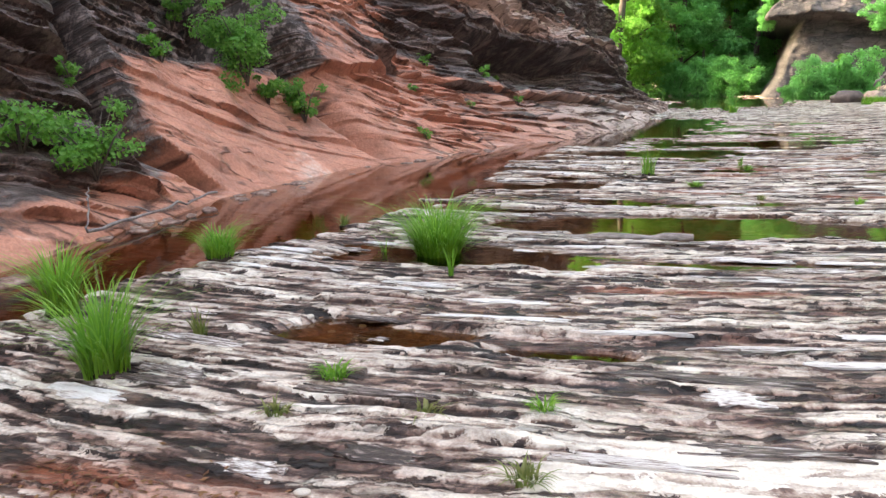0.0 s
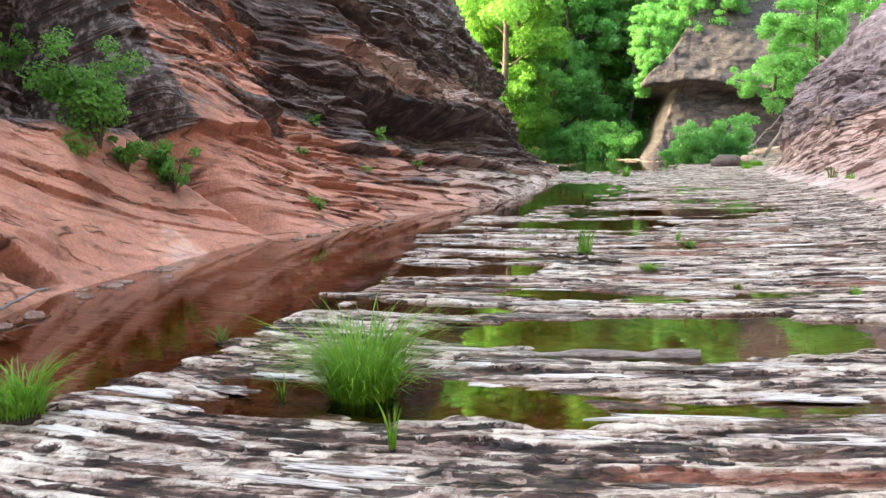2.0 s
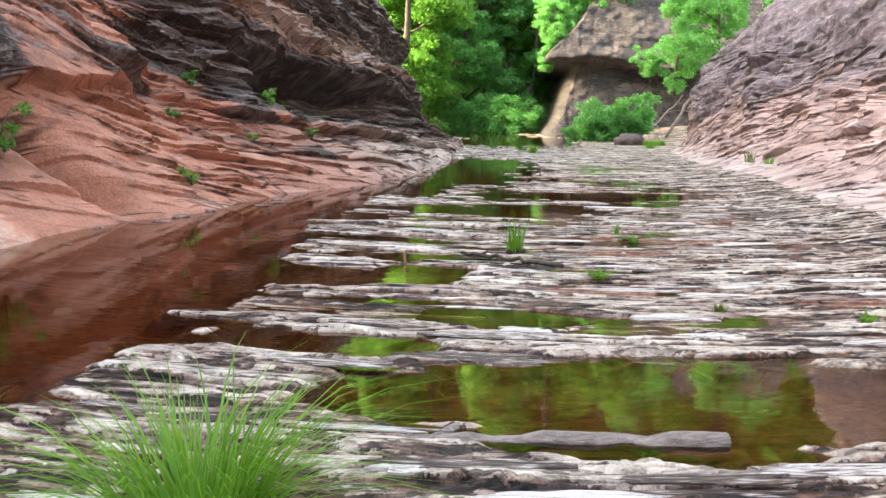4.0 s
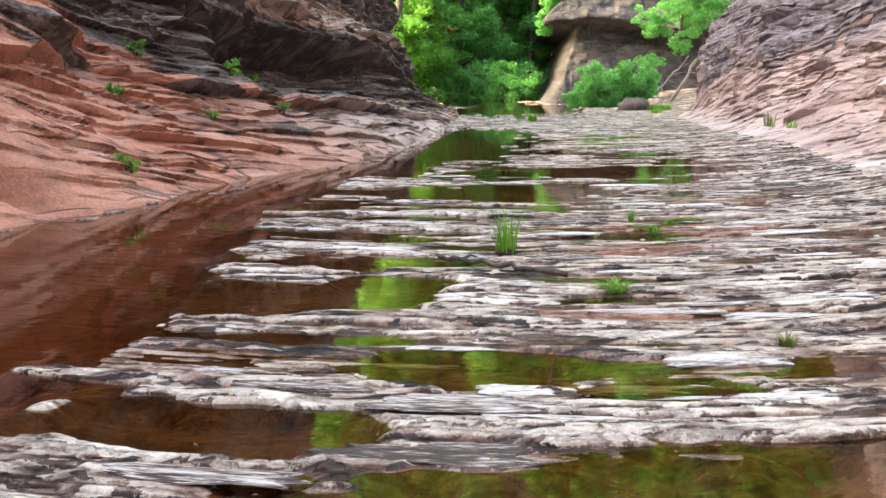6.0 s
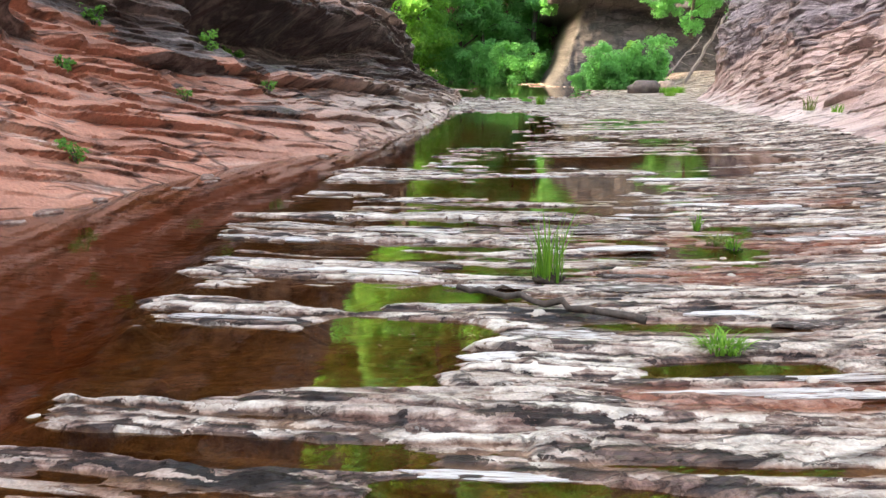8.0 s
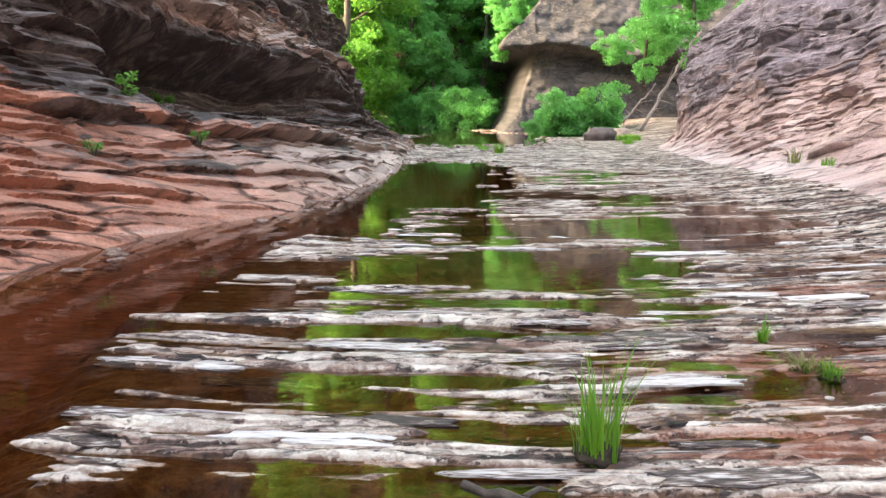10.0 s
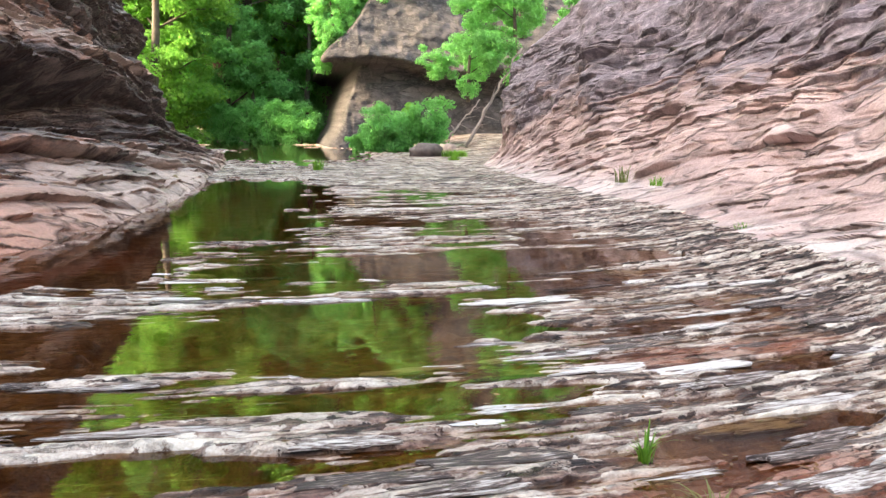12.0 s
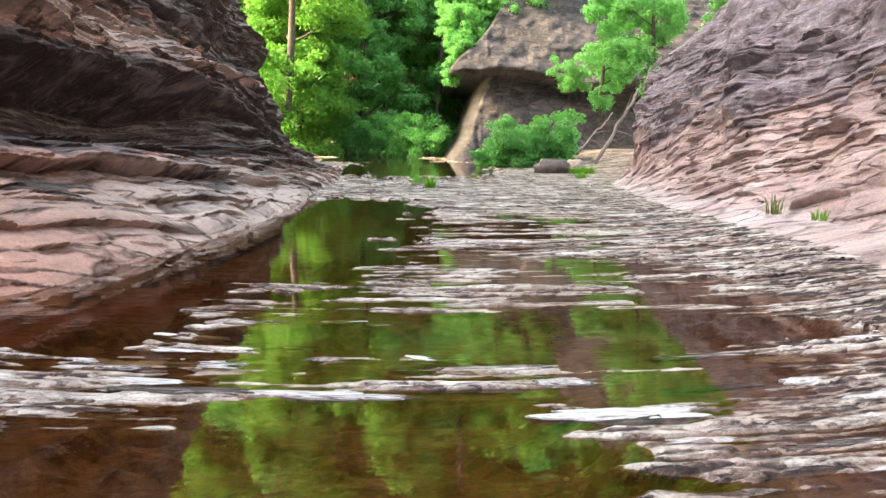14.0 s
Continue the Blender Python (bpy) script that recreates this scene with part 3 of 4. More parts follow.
        d = d + 0.42 * smooth(0.1, 0.4, j2) * smooth(4.2, 2.6, j2) * smooth(lip2, lip2 + 0.12, hgt) * smooth(6.0, 2.6, hgt)
    fu = foot(Wg) + 0.12 * fbm(Wg * 0.9, Wg * 0.0, 6, 3)
    u = fu + side * off - side * d * 0.85
    z = hgt + d * 0.35
    x, y = plan(u, Wg)
    slabby = smooth(17.0, 14.5, Wg) * smooth(8.2, 8.8, Wg) * smooth(3.4, 2.4, hgt) * (side < 0) + 0.5 * (side > 0)
    slabby = np.maximum(slabby, smooth(14.6, 14.1, Wg) * smooth(9, 10, Wg) * smooth(1.7, 2.1, hgt) * (side < 0))
    f = {"bed": bed, "along": Wg, "slab": slabby, **stain_and_shade(Wg, hgt, bed)}
    ob = grid_object(name, np.stack([x, y, z], -1), material, f, False)
    ob.data.polygons.foreach_set("use_smooth", [True] * len(ob.data.polygons))
    ob.data.set_sharp_from_angle(angle=radians(38))
    return tagged(ob, label, "canyon wall", kind="structure")


def left_profile(w):
    # scoured ramp, dark hollow, bulging brow, then the cliff above
    k = float(smooth(14, 24, w))
    hol = float(smooth(15, 26, w))
    po = [-0.3, 0.0, 0.55, 1.2 + 0.5 * k, 1.7 + 0.9 * k, 2.1 + 0.9 * k, 2.4 + 1.1 * k, 2.7 + 0.75 * k, 3.2 + 0.7 * k, 4.0 + 0.9 * k, 5.4 + k, 7.8, 11, 14.5]
    ph = [-0.35, 0.0, 0.30, 0.85 - 0.05 * k, 1.6 - 0.2 * k, 2.4, 3.4, 4.6, 5.6, 7.2, 9.2, 14, 24, 36]
    po[6] += 0.35 * hol
    po, ph = np.array(po), np.array(ph)
    low = 1 - 0.15 * float(smooth(37, 47, w))       # the cliff stands lower towards its end
    return np.where(ph > 9, 5.4 + k + (po - 5.4 - k) * low, po), np.where(ph > 9, 9.2 + (ph - 9.2) * low, ph)


def left_stain_and_shade(w, h, bed):
    edge = np.interp(h, [0, 1, 1.3, 1.85, 2.7, 4.5, 9], [60, 34, 22, 19.0, 17.3, 17.6, 19])
    var = smooth(-1.5, 1.5, w - edge + 0.9 * fbm(w * 0.5, h * 0.8, 6, 3))
    var = np.maximum(var, 0.46 * smooth(14.5, 21, w) * smooth(0.05, 0.6, h))
    var = np.maximum(var, 0.75 * smooth(3.0, 6.5, h + 0.8 * fbm(w * 0.3, h * 0.3, 1, 2)))
    foot = smooth(0.45, 0.02, h) * (0.28 + 0.12 * smooth(13, 22, w))
    # Near upper wall is darkened in colour, painted shade for its recess.
    var = np.maximum(var, 1.1 * smooth(1.6, 2.3, h + 0.3 * fbm(w * 0.7, h, 3, 2)) * smooth(14.5, 13.8, w))
    var = np.maximum(var, 0.44 * smooth(1.6, 2.1, h) * smooth(13, 14, w))
    # Paints shade into the hollow's colour and takes varnish off the brow.
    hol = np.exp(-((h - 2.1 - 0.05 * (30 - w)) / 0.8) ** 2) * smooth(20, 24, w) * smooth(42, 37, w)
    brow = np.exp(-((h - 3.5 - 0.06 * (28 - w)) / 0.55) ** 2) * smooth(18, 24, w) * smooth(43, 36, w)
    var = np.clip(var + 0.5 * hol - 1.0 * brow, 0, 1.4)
    var = np.maximum(var, 0.82 * smooth(9.2, 7.8, w - 0.25 * h) * smooth(0.1, 0.5, h))
    return {"varnish_shade": var, "foot": foot, "tan": np.maximum(smooth(18, 27, w) * smooth(1.6, 0.6, h), brow)}


def right_profile(w):
    k = float(smooth(30, 41, w))
    po = [-1.2, -0.4, 0.3, 0.9, 1.5 - 0.35 * k, 2.1 - 0.8 * k, 2.8 - 1.0 * k, 3.7 - 1.0 * k, 4.6 - 0.3 * k, 6, 9, 13]
    ph = [-0.30, -0.02, 0.10, 0.33 + 0.25 * k, 0.85 + 0.6 * k, 1.75 + 0.9 * k, 3.0 + 0.9 * k, 4.6 + 0.6 * k, 5.9 + 0.1 * k, 8.0, 14, 24]
    return np.array(po), np.array(ph)


def right_stain(w, h, bed):
    var = smooth(0.5, 3.6, h + 1.3 * fbm(w * 0.35, h * 0.5, 6, 4)) * 0.9
    foot = smooth(1.1, 0.1, h) * 0.55
    return {"varnish_shade": var, "foot": foot}


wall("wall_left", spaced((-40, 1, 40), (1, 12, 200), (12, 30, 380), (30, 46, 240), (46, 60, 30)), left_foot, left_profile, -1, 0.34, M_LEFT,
     "tall red sandstone canyon wall with black varnish and tilted beds", left_stain_and_shade)
wall("wall_right", spaced((-40, 8, 60), (8, 16, 60), (16, 46, 480), (46, 54, 30)), right_foot, right_profile, 1, 0.29, M_RIGHT,
     "sloping pinkish grey sandstone canyon wall with fine tilted beds", right_stain, 0.27, 1.1, 2.2, 0.25)


# closing walls; the unseen one behind the walker is added to block horizon light
def closing(name, u0, w0, u1, w1, height, label):
    s, h = np.meshgrid(np.linspace(0, 1, 60), np.linspace(-0.5, height, 40), indexing="ij")
    nx, ny = (w1 - w0), -(u1 - u0)
    ln = math.hypot(nx, ny)
    d = 0.16 * h + 1.2 * fbm(s * 6, h * 0.3, 3, 4)
    u, w = u0 + (u1 - u0) * s + nx / ln * d, w0 + (w1 - w0) * s + ny / ln * d
    x, y = plan(u, w)
    ob = grid_object(name, np.stack([x, y, h], -1), M_FAR, {"bed": h + 0.1 * s, "along": s * ln, "varnish_shade": 0.5 + 0 * h, "foot": 0 * h, "slab": 0 * h})
    return tagged(ob, label, "canyon wall", kind="structure")


closing("unseen_back_wall", -16, -34, 16, -34, 20, "added unseen rock wall blocking horizon light behind the walker")
closing("wall_beyond", 70, 160, -90, 160, 112, "tall sandstone canyon side far behind the trees")


# ---- far slab of cliff beyond the bend ----
def far_cliff():
    s, v = np.meshgrid(np.linspace(0, 1, 240), np.linspace(0, 1, 190), indexing="ij")
    u = -4 + 24 * s
    h = -0.5 + 24 * v
    ledge = 6.0 + 0.25 * np.sin(u * 0.7) - 0.07 * u
    over = smooth(ledge - 0.2, ledge + 0.1, h)
    lean = np.where(h > ledge, 0.5 * (h - ledge), 0) + (1 - over) * (0.30 * (h - ledge) + 3.2)
    for per, amp in ((2.4, 0.30), (0.8, 0.05)):
        bb = h + 0.1 * u + 0.3 * fbm(u * 0.3, h * 0.3, 2, 3)
        i = np.floor(bb / per)
        lean = lean - amp * (vn(np.floor(u * 0.5 / per + i * 3.3) * 0.7, i * 1.9, 3) + 0.5 * (bb / per - i))
    w = 66 + lean + 0.5 * fbm(u * 0.4, h * 0.5, 2, 4) + 0.15 * fbm(u * 2, h * 3, 4, 3)
    # the upper block is cut back along a slanting edge; a deep hollow lies below it on the stream side
    edge = -2.2 + 0.75 * np.clip(h - 6.3, 0, 30) + 0.7 * fbm(h * 0.45, h * 0.1, 3, 4)
    w = w + 40 * smooth(0.4, -1.6, u - edge) * over
    low = -2.2 + 0.42 * h + 0.4 * vn(h * 0.6, h * 0, 2)
    w = w + 40 * smooth(0.6, -1.8, u - low) * (1 - over) - 1.4 * (1 - over) * np.exp(-((u + 0.8) / 1.3) ** 2) * smooth(4.5, 0.0, h)
    x, y = plan(u, w)
    bed = h + 0.08 * u + 0.3 * fbm(u * 0.2, h * 0.3, 2, 3)
    # Painted shade under the ledge; stream flank darkened to tone down its sunlight.
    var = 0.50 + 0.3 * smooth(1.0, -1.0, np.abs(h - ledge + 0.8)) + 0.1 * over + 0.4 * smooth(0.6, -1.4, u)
    foot = 0.25 * smooth(0.2, 1.0, 1 - over) * np.exp(-((u + 0.9) / 1.4) ** 2) * smooth(5, 3, h)
    return tagged(grid_object("wall_far", np.stack([x, y, h], -1), M_FAR, {"bed": bed, "along": u, "varnish_shade": var, "foot": foot, "slab": 0.6 + 0 * u}),
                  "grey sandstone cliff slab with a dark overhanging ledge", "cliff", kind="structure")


far_cliff()


# ---- greenery ----
def leaf_cloud(rng, centres, radii, count, size, flat=0.6, droop=0.3):
    """Verts and faces of single folded leaves scattered through clumps."""
    c = np.asarray(centres, float)
    r = np.asarray(radii, float)
    pick = rng.choice(len(c), count, p=r ** 2 / (r ** 2).sum())
    d = rng.normal(size=(count, 3))
    d /= np.linalg.norm(d, axis=1)[:, None]
    q = rng.rand(count, 1) ** 0.45
    pos = c[pick] + d * q * r[pick][:, None] * np.array([1, 1, flat])
    nrm = d * 0.7 + rng.normal(size=(count, 3)) * 0.6 + np.array([0, 0, 0.7])
    nrm /= np.linalg.norm(nrm, axis=1)[:, None]
    t = np.cross(nrm, rng.normal(size=(count, 3)))
    t /= np.linalg.norm(t, axis=1)[:, None]
    t[:, 2] -= droop * rng.rand(count)
    s = np.cross(nrm, t)
    ln = size * (0.6 + 0.8 * rng.rand(count, 1))
    wd = ln * (0.28 + 0.14 * rng.rand(count, 1))
    v = np.stack([pos - t * ln * 0.5, pos + s * wd + nrm * wd * 0.25, pos + t * ln * 0.5, pos - s * wd + nrm * wd * 0.25], 1).reshape(-1, 3)
    f = np.arange(count * 4).reshape(-1, 4)
    return v, f


def leaf_mesh(name, vf, material):
    v, f = vf
    me = bpy.data.meshes.new(name)
    me.from_pydata(v.tolist(), [], f.tolist())
    me.materials.append(material)
    return me


def child(name, me, parent, label=""):
    ob = new(name, me)
    ob.parent = parent
    if label:
        ob["label"] = label
    return ob


def tree(seed, height, spread, base, leaf, leaf_size, leaves, label, kind="tree"):
    """A broadleaf tree: leaning trunk, limbs, and a ragged crown of leaf clumps."""
    rng = np.random.RandomState(seed)
    top = new(kind)
    lean = rng.normal(size=2) * 0.06 * height
    pts = [(lean[0] * s ** 1.5 + 0.15 * math.sin(s * 7 + seed), lean[1] * s ** 1.5 + 0.12 * math.cos(s * 6 + seed), height * 0.85 * s) for s in np.linspace(0, 1, 9)]
    r0 = 0.011 * height + 0.03
    part("trunk", *tube(pts, [r0 * (1.25 - 1.1 * s) for s in np.linspace(0, 1, 9)], 9), M_BARK, top, "grey brown bark")
    cs, rs = [], []
    for i in range(int(9 + height * 0.5)):
        s = base + (1 - base) * (i + rng.rand()) / (9 + height * 0.5)
        p = Vector(pts[min(8, int(s * 8))])
        a = rng.rand() * 6.28
        reach = spread * (0.55 + 0.45 * rng.rand()) * math.sin(math.pi * min(0.95, 0.22 + 0.75 * (s - base) / (1 - base)))
        e = p + Vector((math.cos(a) * reach, math.sin(a) * reach, reach * (0.15 + 0.4 * rng.rand())))
        m = (p + e) / 2 + Vector((0, 0, 0.12 * reach))
        part("limb", *tube([p, m, e], [r0 * 0.42 * (1.1 - s), r0 * 0.28 * (1.1 - s), 0.012], 5), M_BARK, top)
        for q in (0.45, 0.75, 1.0):
            for _ in range(2):
                cs.append(p.lerp(e, q) + Vector(rng.normal(size=3) * spread * 0.13))
                rs.append(spread * (0.13 + 0.14 * rng.rand()))
    child("crown", leaf_mesh("crown", leaf_cloud(rng, cs, rs, leaves, leaf_size, 0.6), leaf), top, "loose crown of small leaves")
    return tagged(top, label, "tree")


def shrub(seed, width, height, leaf, leaf_size, leaves, label, kind="shrub", stems=7):
    """A leafy shrub: several thin stems from one root and uneven leaf clumps."""
    rng = np.random.RandomState(seed)
    top = new(kind)
    cs, rs, tubes = [], [], []
    for i in range(stems):
        a = rng.rand() * 6.28
        e = Vector((math.cos(a) * width * 0.5 * rng.rand() ** 0.5, math.sin(a) * width * 0.5 * rng.rand() ** 0.5, height * (0.55 + 0.45 * rng.rand())))
        m = e * 0.5 + Vector((0, 0, 0.1 * height))
        tubes.append(tube([(0, 0, -0.05), m, e], [0.012 + 0.006 * height, 0.008 + 0.003 * height, 0.004], 5))
        for q in (0.4, 0.7, 0.95):
            cs.append(e * q + Vector(rng.normal(size=3) * width * 0.10))
            rs.append(width * (0.10 + 0.13 * rng.rand()))
    for t in tubes:
        part("stem", *t, M_BARK, top)
    child("foliage", leaf_mesh("foliage", leaf_cloud(rng, cs, rs, leaves, leaf_size, 0.75), leaf), top)
    return tagged(top, label, "shrub")


def grass_clump(seed, height, radius, blades, material, label, arch=0.6, soil=True, kind="grass_clump", wide=1.0):
    """A tussock: arching tapered blades out of a dark root mound."""
    rng = np.random.RandomState(seed)
    top = new(kind)
    vs, fs = [], []
    for _ in range(blades):
        a, r = rng.rand() * 6.28, radius * rng.rand() ** 0.6
        dirn = a + rng.normal() * 0.5
        root = np.array([math.cos(a) * r * 0.5, math.sin(a) * r * 0.5, 0.0])
        h = height * (0.35 + 0.75 * rng.rand())
        out = h * arch * (0.15 + rng.rand() ** 1.5)
        side = np.array([-math.sin(dirn), math.cos(dirn), 0]) * wide * (0.0025 + 0.0048 * rng.rand())
        o = len(vs)
        n = 5
        for k in range(n + 1):
            s = k / n
            p = root + np.array([math.cos(dirn) * out * s ** 1.8, math.sin(dirn) * out * s ** 1.8, h * (s - 0.42 * arch * s ** 3)])
            wdt = side * (1 - s ** 2 * 0.92)
            vs += [tuple(p - wdt), tuple(p + wdt)]
        fs += [(o + 2 * k, o + 2 * k + 1, o + 2 * k + 3, o + 2 * k + 2) for k in range(n)]
    part("grass_tuft", vs, fs, material, top)["kind"] = "stuff"
    if soil:
        part("root_mound", *blob(seed, radius * 0.55, radius * 0.5, radius * 0.22, 0.45), M_MUD, top, "dark wet root mound")
    return tagged(top, label, "grass")


def blob(seed, a, b, c, rough=0.2, rings=9, sides=14, power=1.0):
    """A lumpy stone-like closed form sitting on z = 0, its lower third buried."""
    rng = np.random.RandomState(seed)
    o = rng.rand(3) * 40
    vs, fs = [], []
    for i in range(rings + 1):
        ph = math.pi * i / rings
        for k in range(sides):
            th = 2 * math.pi * k / sides
            d = np.array([math.sin(ph) * math.cos(th), math.sin(ph) * math.sin(th), math.cos(ph)])
            d = np.sign(d) * np.abs(d) ** power
            n = 1 + rough * noise.noise(Vector(d * 1.6 + o)) + rough * 0.5 * noise.noise(Vector(d * 4.1 + o))
            vs.append((d[0] * a * n, d[1] * b * n, d[2] * c * n + c * 0.35))
    for i in range(rings):
        for k in range(sides):
            j = (k + 1) % sides
            fs.append((i * sides + k, (i + 1) * sides + k, (i + 1) * sides + j, i * sides + j))
    return vs, fs


def at(ob, u, w, z, turn=0.0, scale=1.0):
    x, y = plan(u, w)
    ob.location, ob.rotation_euler, ob.scale = (x, y, z), (0, 0, turn), (scale, scale, scale)
    return ob


def again(ob, u, w, z, turn=0.0, scale=1.0, label=""):
    x, y = plan(u, w)
    c = copy_thing(ob, Matrix.Translation((x, y, z)) @ Matrix.Rotation(turn, 4, "Z"))
    c.scale = (scale, scale, scale)
    if label:
        c["label"] = label
    return c


def on_ground(ob, x, y, turn=0.0, scale=1.0, sink=0.01):
    u, w = unplan(x, y)
    return at(ob, u, w, ground_z(u, w) - sink, turn, scale)


# far trees beyond the bend
tree_a = tree(11, 19, 4.2, 0.12, M_LEAF, 0.22, 24000, "tall green broadleaf tree at the far bend of the stream")
tree_b = tree(12, 15, 3.8, 0.08, M_LEAF_Y, 0.18, 30000, "yellow-green broadleaf tree beyond the dark canyon wall")
tree_c = tree(13, 22, 4.6, 0.10, M_LEAF, 0.24, 24000, "tall dense green tree against the far canyon side")
tree_d = tree(14, 24, 4.4, 0.25, M_LEAF_Y, 0.33, 16000, "tall sunlit yellow-green tree rising behind the others")
for t_ in (tree_a, tree_b, tree_c, tree_d):
    t_["group"] = "trees at the far bend"
FAR = 1.36


def back(u, w):
    """Spots of the far wood, set back beyond the long far pool."""
    return -2 + (u + 2) * FAR, 7 + (w - 7) * FAR


at(tree_b, *back(-11.8, 58), 0.0, 0.4, 1.35 * FAR)
at(tree_a, *back(-8.6, 67), 0.3, 1.0, FAR)
at(tree_c, *back(-5.0, 73), 0.2, 2.0, FAR)
at(tree_d, *back(-11.5, 84), 3.0, 0.3, FAR)
for src, u, w, z, a, s in (
        (tree_b, -14.5, 64, 0.2, 2.2, 1.45), (tree_b, -10.6, 62, 0.0, 4.1, 0.62), (tree_a, -13.0, 73, 0.6, 3.0, 1.1),
        (tree_a, -3.4, 71, 0.0, 5.0, 0.9), (tree_c, -9.5, 77, 0.6, 0.8, 1.0), (tree_c, -1.5, 80, 0.5, 3.6, 1.05),
        (tree_d, -5.5, 88, 6, 1.9, 1.05), (tree_d, -17.5, 80, 2.1, 4.4, 1.1), (tree_d, 0.5, 92, 9, 2.7, 1.1),
        (tree_c, -19.5, 70, 1.0, 1.4, 1.0), (tree_b, -19.0, 66, 0.5, 5.2, 1.2), (tree_a, -6.6, 67, 0.0, 2.6, 0.6),
        (tree_b, -11.4, 60.6, 0.0, 1.2, 1.2), (tree_d, -8.0, 72, 0.2, 0.2, 1.3), (tree_d, -3.2, 76, 0.2, 3.2, 1.4), (tree_d, 1.5, 79, 0.2, 5.2, 1.35),
        (tree_d, -13.0, 70, 0.2, 2.2, 1.3), (tree_c, -24, 66, 1.0, 0.2, 1.1), (tree_d, -22, 90, 7, 0.9, 1.1), (tree_c, 6, 90, 8, 0.9, 1.1)):
    again(src, *back(u, w), z, a, s * FAR)
for src, u, w, z, a, s in ((tree_a, 4.5, 76, 9.0, 1.2, 0.7), (tree_c, 9.0, 75, 9.5, 2.9, 0.75), (tree_a, 14.0, 70, 8.5, 4.0, 0.9), (tree_a, 0.5, 79, 9.0, 2.2, 0.62)):
    again(src, u, w, z, a, s)
for i in range(15):
    again((tree_c, tree_d, tree_a)[i % 3], -44 + 6.0 * i + (i % 3), 114 + 9 * (i % 3), 14 + 18 * (i % 3), i * 1.7, 1.5 + 0.1 * (i % 4))
slope_tree = at(tree(21, 9, 2.8, 0.2, M_LEAF, 0.14, 18000, "leaning green tree above the gully behind the sloping wall"), 8.2, 53.5, 3.4, 0.7)
again(slope_tree, 10.6, 50, 5.6, 2.4, 0.9)
again(slope_tree, 6.6, 58, 3.0, 4.0, 0.85)
again(slope_tree, 9.2, 56, 6.5, 5.2, 0.9)
again(slope_tree, 2.6, 70.5, 9.0, 1.2, 0.75)
again(slope_tree, 0.4, 71, 7.6, 3.3, 0.6)
again(slope_tree, 5.0, 70, 9.5, 0.4, 0.7)
again(slope_tree, -1.4, 69.5, 6.2, 2.1, 0.85)
again(slope_tree, 1.6, 68.6, 9.4, 5.5, 0.8)
again(slope_tree, 4.2, 68.4, 10.0, 3.0, 0.85)

rng = np.random.RandomState(77)
hill_c = [P3(rng.uniform(-55, 45), 0, 0) + P3(0, w_, 2.0 * (w_ - 106) + rng.uniform(-1, 6)) for w_ in rng.uniform(110, 150, 560)]
tagged(new("far_woods", leaf_mesh("far_woods", leaf_cloud(rng, hill_c, rng.uniform(1.6, 3.8, 560), 80000, 0.85), M_WOODS)),
       "sunlit yellow-green woods on the far canyon side", "woods", kind="stuff")
hs, hw = np.meshgrid(np.linspace(-80, 70, 60), np.linspace(104, 159, 40), indexing="ij")
hx, hy = plan(hs, hw)
tagged(grid_object("hillside", np.stack([hx, hy, 2.0 * (hw - 106) + 0.8 * fbm(hs * 0.2, hw * 0.2, 3, 3)], -1), M_SOIL, {}), "brown wooded hillside at the far bend", "hillside", kind="structure")

# bushes on the far bank
bush = shrub(31, 2.3, 1.9, M_LEAF, 0.10, 7500, "bright green leafy bush on the far stream bank", "bush", 10)
bush["group"] = "bushes on the far bank"
at(bush, 1.3, 56.5, 0.0, 0.0, 1.25)
for u, w, a, s in ((2.6, 56.5, 1.0, 1.3), (4.0, 57, 2.2, 1.4), (-3.4, 61, 5.1, 1.2), (-4.9, 62, 0.3, 1.3), (-6.6, 64, 2.3, 1.4), (-8.4, 65, 3.6, 1.3), (0.2, 57.6, 3.1, 0.8), (2.0, 59, 4.4, 1.35), (-3.6, 66, 0.6, 1.3),
                   (-5.0, 67, 2.8, 1.0), (-7.4, 72, 4.9, 1.5), (-9.6, 73, 5.7, 1.5), (-11.8, 70, 1.4, 1.4), (-2.6, 69, 3.4, 1.1), (-13.8, 66, 0.4, 1.4)):
    if u < 0:
        (u, w), s = back(u, w - 2), s * FAR
    again(bush, u, w, ground_z(u, w) - 0.03, a, s)
for u, w, z, a, s in ((-1.4, 67.6, 6.9, 0.4, 0.9), (-0.4, 68.6, 8.2, 1.7, 1.0), (0.9, 69.4, 9.6, 2.9, 1.1), (2.4, 70.0, 11.0, 4.0, 1.2), (-1.9, 69.5, 5.2, 5.0, 0.8), (5.6, 64.0, 4.6, 0.9, 1.1), (7.4, 61.0, 5.0, 2.6, 1.2)):
    again(bush, u, w, z, a, s, "green bush rooted on the edge of the grey cliff")
at(shrub(33, 1.1, 4.2, M_LEAF_Y, 0.17, 1100, "thin green sapling rising out of the bank bushes", "sapling", 3), 3.1, 57.4, 0.2)

